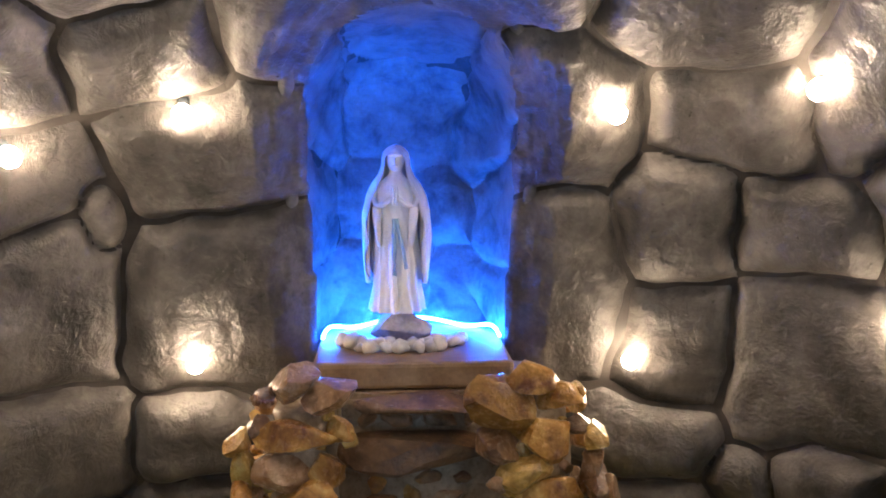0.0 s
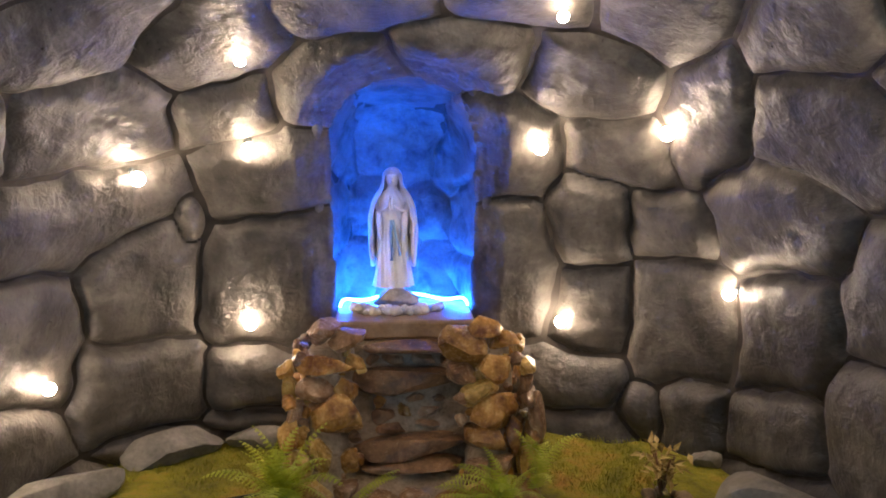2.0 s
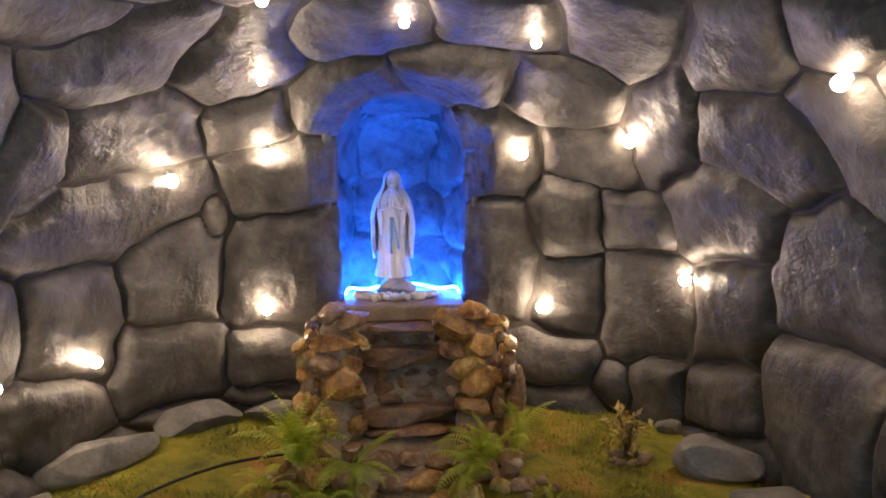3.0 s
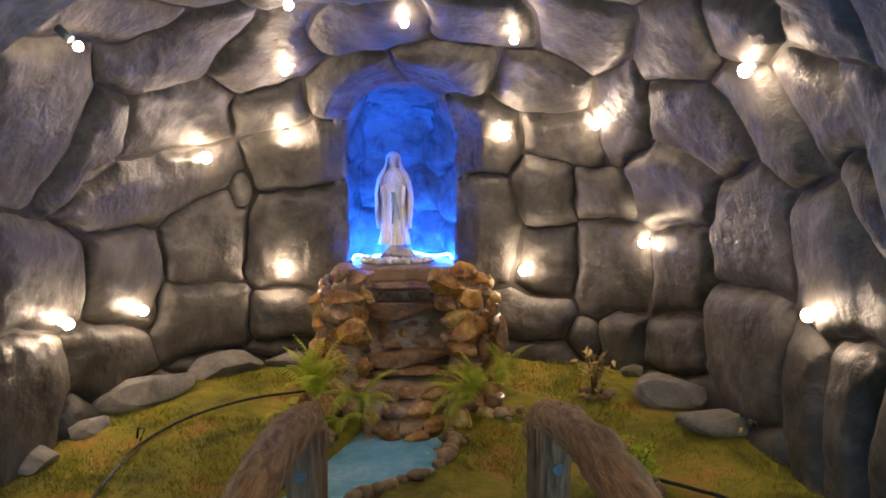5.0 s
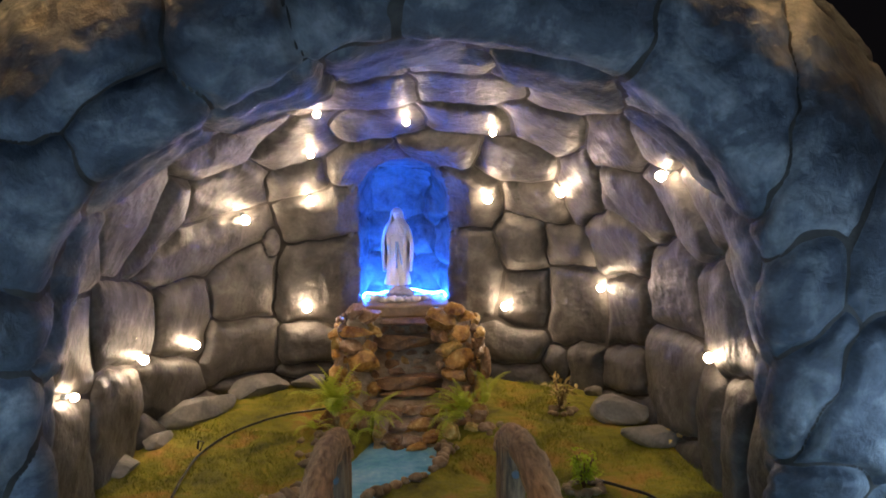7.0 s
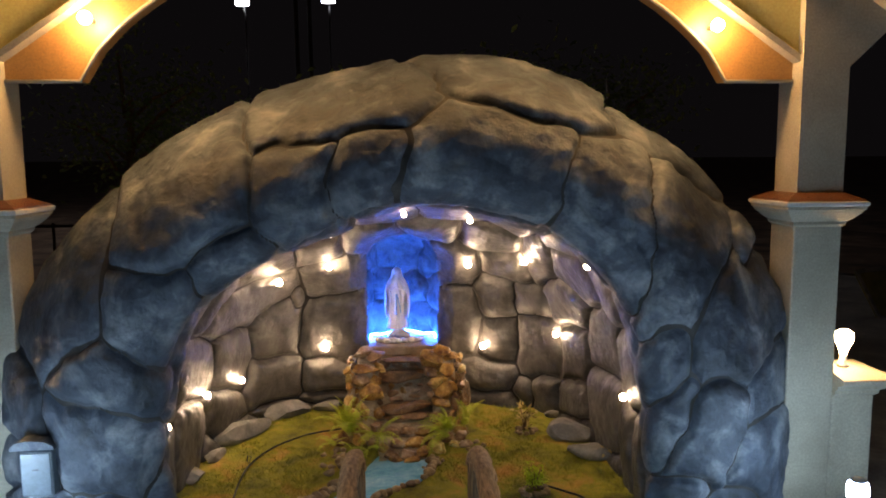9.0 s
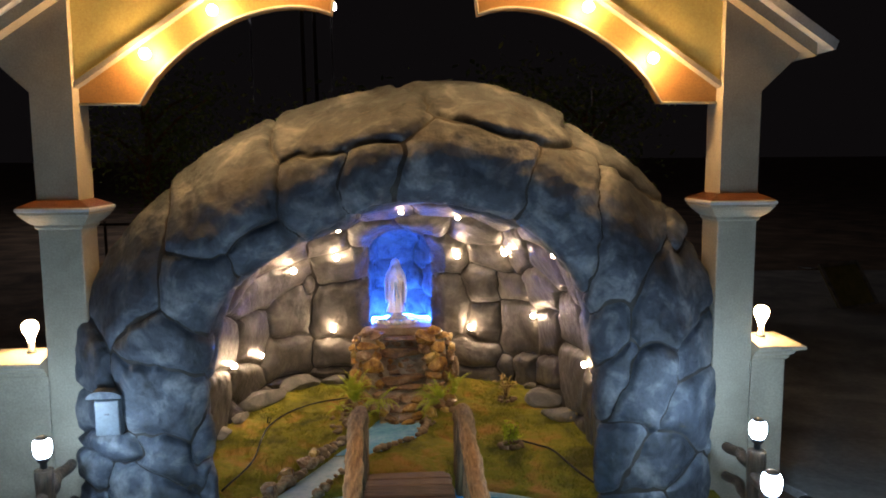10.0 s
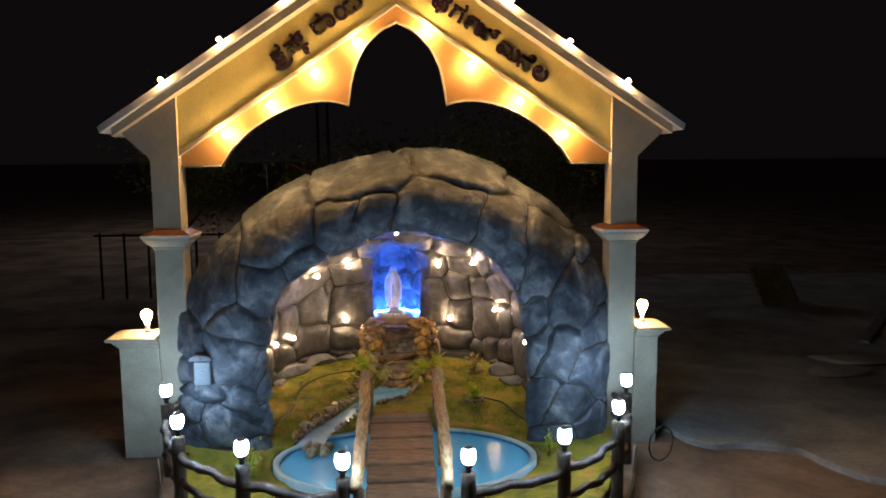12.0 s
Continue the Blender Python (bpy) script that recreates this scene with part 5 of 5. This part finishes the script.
for side in (-1, 1):
    def sx(d):
        return GX + side * d
    lo, hi = sorted((sx(1.862), sx(2.105)))
    wing = 2.325 if side > 0 else 2.45
    pillar = empty("gate_pillar", ((lo + hi) / 2, 0.08, 0), "cream plastered gate pillar with moulded capital and side plinth", "pillar", "gate pillars")
    inv = Matrix.Translation((-(lo + hi) / 2, -0.08, 0))

    def pp(ob):
        ob.parent = pillar
        ob.matrix_basis = inv @ ob.matrix_basis
        return ob
    pp(part("lower_shaft", boxed((lo, YF, -0.05), (hi, YB, 1.84), 0.008), WALLPAINT, None))
    pp(moulding(lo, hi, YF, YB, [(0.0, 1.83), (0.012, 1.842), (0.012, 1.856), (0.03, 1.868), (0.06, 1.90), (0.068, 1.915), (0.075, 1.918), (0.075, 1.938)], WALLPAINT, "capital", None, "stepped cream capital"))
    pp(moulding(lo, hi, YF, YB, [(0.080, 1.934), (0.084, 1.940), (0.084, 1.954), (0.078, 1.958)], WHITE, "capital_edge", None, "white capital edge"))
    pp(moulding(lo, hi, YF, YB, [(0.076, 1.958), (0.070, 1.966), (0.0, 1.998), (-0.02, 2.0)], TERRACOTTA, "capital_top", None, "brown sloping capital top"))
    ulo, uhi = sorted((sx(1.868), sx(2.100)))
    outer, inner = sx(2.100), sx(1.868)
    outline = [(outer, 1.99), (outer, 2.60), (sx(2.31), 2.80), (sx(2.33), roof_z(sx(2.33)) - 0.10), (inner, roof_z(inner) - 0.10), (inner, 1.99)]
    pp(part("upper_shaft", extruded(outline if side > 0 else outline[::-1], YF, YB - 0.01), WALLPAINT, None))
    plo, phi = sorted((sx(2.107), sx(wing)))
    pp(part("plinth", boxed((plo, YF + 0.003, -0.05), (phi, YB - 0.003, 0.985), 0.008), WALLPAINT, None, "lower cream plinth beside the pillar"))
    vs = []
    prof = [(0.0, 0.97), (0.015, 0.985), (0.015, 1.0), (0.035, 1.012), (0.04, 1.03), (0.075, 1.042), (0.085, 1.048), (0.085, 1.066), (0.078, 1.072), (-0.10, 1.105), (-0.13, 1.106)]
    vs, fs = [], []
    for o, z in prof:
        if side > 0:
            ring = [(plo + 0.002, YF - o, z), (phi + o, YF - o, z), (phi + o, YB + o, z), (plo + 0.002, YB + o, z)]
        else:
            ring = [(plo - o, YF - o, z), (phi - 0.002, YF - o, z), (phi - 0.002, YB + o, z), (plo - o, YB + o, z)]
        vs += ring
    for i in range(len(prof) - 1):
        for k in range(4):
            fs.append((i * 4 + k, i * 4 + (k + 1) % 4, i * 4 + 4 + (k + 1) % 4, i * 4 + 4 + k))
    fs.append(tuple(range(len(vs) - 4, len(vs))))
    pp(put("plinth_cap", mesh_of("plinth_cap", vs, fs, WALLPAINT, False), None, "moulded cream plinth cap"))
    # globe bulb on the plinth
    gb = empty("plinth_bulb", (sx(2.225 if side < 0 else 2.20), -0.02, 1.10), "large glowing bulb in a holder on the gate plinth", "bulb", "plinth bulbs")
    put("holder", mesh_of("holder", *lathe([(0.028, 0), (0.028, 0.012), (0.019, 0.016), (0.019, 0.06), (0.016, 0.064)], 16), WHITE), gb, "white bulb holder")
    put("bulb", mesh_of("bulb", *lathe([(0.017, 0.065), (0.019, 0.080), (0.028, 0.104), (0.042, 0.134), (0.046, 0.155), (0.041, 0.176), (0.024, 0.191), (0.005, 0.195)], 20), GLOW_PLINTH), gb, "glowing bulb")

# gable: yellow band, moulding, arched infill and roof
INNER_APEX, INNER_SLOPE = 3.905, 0.675


def inner_z(x):
    return INNER_APEX - INNER_SLOPE * abs(x - GX)


for side in (-1, 1):
    x1 = GX + side * 1.872
    outline = [(GX, roof_z(GX) - 0.09), (x1, roof_z(x1) - 0.09), (x1, inner_z(x1)), (GX, inner_z(GX))]
    part("gable_panel", extruded(outline if side < 0 else outline[::-1], YF + 0.05, YB - 0.03), GABLE, gate, "yellow painted gable band")
    outline = [(GX, inner_z(GX) + 0.016), (x1, inner_z(x1) + 0.016), (x1, inner_z(x1) - 0.018), (GX, inner_z(GX) - 0.018)]
    part("moulding", extruded(outline if side < 0 else outline[::-1], YF + 0.025, YF + 0.10), WALLPAINT, gate, "thin cream moulding")
    # infill panel with a scalloped lower edge
    edge = [(1.872, 2.54), (1.53, 2.54)]
    for t in np.linspace(0.08, 1, 14):
        edge.append((1.53 - 1.105 * t, 2.54 + 0.55 * math.sin(min(1.0, t * 1.22) * math.pi / 2) ** 0.72 if t < 0.82 else 3.09 - 0.04 * ((t - 0.82) / 0.18) ** 2))
    for z in np.linspace(3.10, 3.755, 14):
        edge.append((float(np.interp(z, [3.05, 3.2, 3.366, 3.47, 3.56, 3.635, 3.69, 3.73, 3.755], [0.425, 0.405, 0.37, 0.325, 0.27, 0.20, 0.14, 0.07, 0])), float(z)))
    edge += [(0.0, INNER_APEX)]
    outline = [(GX + side * d, z) for d, z in edge]
    bm = bmesh.new()
    nn = len(outline)
    # strips between the lower edge and the moulding, so that the panel is even
    for y0 in (YF + 0.098, YB - 0.035):
        low = [bm.verts.new((x, y0, z)) for x, z in outline[:-1]]
        up = [bm.verts.new((x, y0, max(inner_z(x), z + 0.001))) for x, z in outline[:-1]]
        for i in range(nn - 2):
            bm.faces.new((low[i], low[i + 1], up[i + 1], up[i]))
        if y0 < 0.05:
            lf = low
    for i in range(nn - 2):
        bm.faces.new((lf[i], lf[i + 1], low[i + 1], low[i]))
    bmesh.ops.remove_doubles(bm, verts=bm.verts, dist=0.0005)
    part("arch_infill", bm, ORANGE, gate, "orange brown scalloped infill")
    v0 = [(x, YF + 0.093, z) for x, z in outline[:-1]]
    put("edge_bead", mesh_of("edge_bead", *tube(v0, 0.010, 6), WALLPAINT), gate, "thin pale edge bead")
    # roof slab and fascia
    xe = GX + side * 2.46
    outline = [(GX, ROOF_APEX), (xe, roof_z(xe)), (xe - side * 0.02, roof_z(xe) - 0.05), (GX, ROOF_APEX - 0.065)]
    part("roof", extruded(outline if side < 0 else outline[::-1], -0.27, 0.34), WHITE, gate, "white sloping roof slab")
    xs = GX + side * 2.37
    outline = [(GX, ROOF_APEX - 0.066), (xs, roof_z(xs) - 0.062), (xs, roof_z(xs) - 0.135), (GX, ROOF_APEX - 0.145)]
    part("fascia", extruded(outline if side < 0 else outline[::-1], -0.20, 0.28), WALLPAINT, gate, "stepped grey white fascia")

BULB_ME = bm_mesh("bulb", (lambda b: (bmesh.ops.create_icosphere(b, subdivisions=2, radius=0.030), b)[1])(bmesh.new()), GLOW_GATE, True)
for x, z, y in ((-1.38, 2.81, -0.10), (-1.0, 3.05, -0.10), (-0.62, 3.32, -0.10), (-0.26, 3.57, -0.10), (1.52, 2.79, -0.10), (1.13, 3.08, -0.10), (0.72, 3.38, -0.10), (0.33, 3.68, -0.10),
                (-1.84, 3.235, -0.305), (-1.36, 3.555, -0.305), (-0.82, 3.90, -0.305), (2.02, 3.22, -0.305), (1.52, 3.55, -0.305), (1.03, 3.88, -0.305), (-0.30, 4.25, -0.305), (0.47, 4.25, -0.305)):
    g = empty("gate_bulb", (x, y, z + (0.005 if y < -0.2 else 0)), "small round warm bulb on the gateway", "bulb", "bulbs on the gate")
    put("bulb", BULB_ME, g, "glowing warm bulb", Matrix.Scale(0.6 if y < -0.2 else 1.0, 4))
    put("holder", HOLDER_ME, g, "short grey bulb holder", pose(0, 0.03, 0, 90, 0, 0) if y > -0.2 else pose(0, 0.03, 0, 90, 0, 0))

# meter box on the arch
mb = empty("meter_box", (-1.60, -0.355, 0.83), "grey metal meter box under a small curved hood", "box")
part("case", boxed((-0.065, -0.03, -0.12), (0.075, 0.10, 0.085), 0.006), BOXPAINT, mb)
part("door", boxed((-0.058, -0.036, -0.112), (0.068, -0.0305, 0.077), 0.003), BOXPAINT, mb, "flat grey door")
part("slot", boxed((-0.008, -0.039, 0.0), (0.016, -0.0365, 0.006)), BLACK, mb, "small dark slot")
hood = [(-0.105, 0.087), (-0.10, 0.105), (-0.08, 0.122), (-0.03, 0.132), (0.04, 0.126), (0.08, 0.108), (0.085, 0.09)]
part("hood", extruded(hood[::-1], -0.03, 0.10), ARCH_STONE, mb, "curved plaster hood")

# ---- far things in the dark ----
for x, y, h in ((-1.45, 8.0, 5.6), (-1.28, 8.3, 5.2)):
    tagged(put("pole", mesh_of("pole", *tube([(x, y, -0.05), (x + 0.03, y, h / 2), (x, y, h)], 0.03, 10), FENCE_LOG)), "slim dark pole behind the grotto", "pole", "poles behind the grotto")
for d, dist in (((-0.195, 1.046, 0.204), 24), ((-0.083, 1.039, 0.207), 24)):
    p = Vector((-0.01, -4.04, 2.2)) + Vector(d) * dist
    sl = empty("street_lamp", (p.x, p.y, 0), "distant cool white street lamp", "street lamp", "far street lamps")
    put("post", mesh_of("post", *tube([(0, 0.5, -0.05), (0, 0.5, p.z - 0.4), (0, 0.08, p.z)], 0.03, 8), BLACK), sl, "dark lamp post")
    put("head", bm_mesh("head", boxed((-0.19, -0.14, p.z - 0.10), (0.19, 0.14, p.z + 0.08), 0.03), GLOW_FAR), sl, "glowing lamp head")


def tree(x, y, height, seed):
    ob = empty("tree", (x, y, -0.03), "dark leafy tree standing in the night", "tree", "trees behind the grotto")
    r = random.Random(seed)
    vs, fs = tube([(0, 0, 0), (0.1 * r.uniform(-1, 1), 0, height * 0.35), (0.2 * r.uniform(-1, 1), 0, height * 0.75)], 0.11, 8, 0.2, seed, 0.4)
    tips = []
    for k in range(9):
        a, h = r.uniform(0, 6.28), height * r.uniform(0.3, 0.7)
        b0, b1 = Vector((0, 0, h)), Vector((math.cos(a), math.sin(a), 0.7)) * height * r.uniform(0.18, 0.3) + Vector((0, 0, h))
        t_v, t_f = tube([b0, (b0 + b1) / 2 + Vector((0, 0, 0.1)), b1], 0.035, 6, 0, 0, 0.4)
        k0 = len(vs)
        vs += t_v
        fs += [tuple(i + k0 for i in f) for f in t_f]
        tips += [b1, (b0 + b1) / 2]
    put("trunk", mesh_of("trunk", vs, fs, LOG), ob, "bark covered trunk and limbs")
    lv, lf = [], []
    for _ in range(2600):
        c = r.choice(tips) + Vector((r.gauss(0, 0.30), r.gauss(0, 0.30), r.gauss(0, 0.24)))
        q = Euler((r.uniform(-1, 1), r.uniform(-1, 1), r.uniform(0, 6.28))).to_matrix()
        s = r.uniform(0.07, 0.13)
        k0 = len(lv)
        lv += [c + q @ Vector(w) * s for w in ((0, 0, 0), (0.5, 0.25, 0), (1, 0, -0.1), (0.5, -0.25, 0))]
        lf.append((k0, k0 + 1, k0 + 2, k0 + 3))
    put("crown", mesh_of("crown", lv, lf, NIGHTLEAF, False), ob, "loose dark green leaves")


for x, y, h, s in ((0.4, 4.2, 3.5, 1), (1.4, 4.6, 3.2, 2), (-0.8, 5.0, 3.2, 3), (3.2, 7.5, 4.0, 4), (-4.0, 8.0, 4.2, 5)):
    tree(x, y, h, s)
# old board leaning in the yard
board = empty("yard_board", (6.75, 5.9, 0), "old olive board leaning in the dark yard", "board")
board.matrix_basis = pose(6.75, 5.9, 0.0, 58, 0, 24)
part("panel", boxed((-0.42, 0, -0.02), (0.42, 0.72, 0.015), 0.006), surface("olive_board_paint", (0.12, 0.11, 0.03), (0.26, 0.23, 0.08), 0.7, 5, 0.3, 50), board)
for x0, x1, y0, y1 in ((-0.45, -0.39, 0.0, 0.74), (0.39, 0.45, 0.0, 0.74), (-0.385, 0.385, 0.68, 0.74), (-0.385, 0.385, 0.0, 0.05)):
    part("batten", boxed((x0, y0, 0.018), (x1, y1, 0.045), 0.006), BOULDER, board, "pale wooden batten")
prop = put("prop", mesh_of("prop", *tube([(0, 0.62, -0.02), (0, 0.95, -0.62)], 0.02, 6), FENCE_LOG), board)
# broken concrete apron beside the shrine, with a ragged edge towards the soil
CONCRETE = surface("dusty_concrete", (0.22, 0.21, 0.19), (0.50, 0.475, 0.43), 0.85, 1.3, 0.8, 22, third=(0.36, 0.34, 0.31), dist=0.02)
edge = smooth_path([(2.45, 1.2, 0), (2.60, 0.15, 0), (2.78, -0.28, 0), (3.49, -0.47, 0), (3.90, -1.20, 0), (5.4, -1.6, 0), (8.5, -2.4, 0), (13.0, -3.0, 0)], 10)
edge = [(p.x + 0.06 * noise.noise(p * 3.1), p.y + 0.06 * noise.noise(p * 2.7 + Vector((4, 0, 0)))) for p in edge]
rim_xy = edge + [(14.0, 4.0), (12.0, 9.0), (6.0, 9.5), (3.0, 8.0), (2.4, 4.0)]
av = [(x, y, z) for z in (-0.06, 0.034, 0.038) for x, y in ([(x, y) for x, y in rim_xy] if z < 0.036 else [(x + 0.012 * (8 - x) / 6, y + 0.012 * (3 - y) / 5) for x, y in rim_xy])]
na = len(rim_xy)
af = [(r * na + k, r * na + (k + 1) % na, (r + 1) * na + (k + 1) % na, (r + 1) * na + k) for r in range(2) for k in range(na)] + [tuple(range(2 * na, 3 * na))]
tagged(put("pavement", mesh_of("pavement", av, af, CONCRETE, False)), "dusty broken concrete apron beside the shrine", "pavement", kind="structure")
for x, y, w, l, rz in ((5.75, 2.25, 0.50, 0.34, -14), (5.25, 1.70, 0.42, 0.26, 20), (6.15, 1.55, 0.40, 0.30, 6)):
    slab = chunk_mesh("concrete_slab", CONCRETE, int(x * 10), 6, 0.12)
    tagged(put("concrete_slab", slab, None, "", turned(x, y, 0.066, w, l, 0.036, 0, 0, rz)), "flat pale broken concrete slab lying on the apron", "slab", "broken slabs in the yard")
# loose planks on the earth
for k in range(3):
    ob = part("yard_plank", boxed((-0.07, -1.4, 0), (0.07, 1.4, 0.05), 0.008), BOULDER, None)
    ob.matrix_basis = pose(7.3 + 0.24 * k, 4.1 - 0.16 * k, 0.040, 0, 0, -40 + 2 * k)
    tagged(ob, "pale weathered plank lying on the dark earth", "plank", "planks in the yard")
# rail fence of the yard
yf = empty("yard_fence", (-5.6, 8.0, 0), "thin dark yard fence in the distance", "fence")
for k in range(6):
    put("post", mesh_of("post", *tube([(k * 0.45, 0, -0.05), (k * 0.45, 0, 1.25)], 0.025, 6), FENCE_LOG), yf)
put("rail", mesh_of("rail", *tube([(-0.1, 0, 1.2), (2.4, 0, 1.2)], 0.025, 6), FENCE_LOG), yf)
# coil of hose by the pillar
coil = [(2.27 + 0.12 * math.cos(a), -0.62 + 0.05 * math.cos(a) + 0.012 * a / 6.28, 0.165 + 0.15 * math.sin(a)) for a in np.linspace(0, 6.28 * 1.6, 40)]
tagged(put("hose", mesh_of("hose", *tube(coil, 0.007, 6), HOSE)), "coiled dark hose leaning against the fence", "hose")


# ---- lettering on the gable ----
for text, x, z, lean, size in (("\u0c95", -0.926, 3.455, 33.6, 0.20), ("(", -0.875, 3.375, 123.6, 0.17), ("\u0cb8\u0ccd", -0.785, 3.56, 33.6, 0.18), ("\u0cef", -0.685, 3.515, 33.6, 0.11),
                               ("\u0cb0\u0cbe", -0.545, 3.73, 33.6, 0.20), ("\u0caf", -0.335, 3.865, 33.6, 0.20), ("\u0cab", 0.46, 3.90, -33.6, 0.19), ("\u0c97", 0.60, 3.82, -33.6, 0.20), ("\u0cef", 0.705, 3.735, -33.6, 0.17),
                               ("\u0c9c\u0ccd", 0.84, 3.655, -33.6, 0.19), ("\u0cae", 1.045, 3.505, -33.6, 0.20), ("\u0ca8\u0cc6", 1.185, 3.40, -33.6, 0.19), ("\u0cb2", 1.315, 3.315, -33.6, 0.20)):
    cu = bpy.data.curves.new("gable_letters", "FONT")
    cu.body, cu.size, cu.extrude, cu.offset = text, size, 0.008, 0.007
    cu.align_x, cu.align_y = "CENTER", "CENTER"
    cu.materials.append(DARKPAINT)
    ob = new("gable_letters", cu)
    ob.matrix_basis = Matrix.Translation((x, YF + 0.042, z)) @ Matrix.Rotation(math.radians(-lean), 4, "Y") @ pose(0, 0, 0, 90, 0, 0)
    tagged(ob, "dark purple raised script letters on the yellow gable", "lettering", "gable lettering")
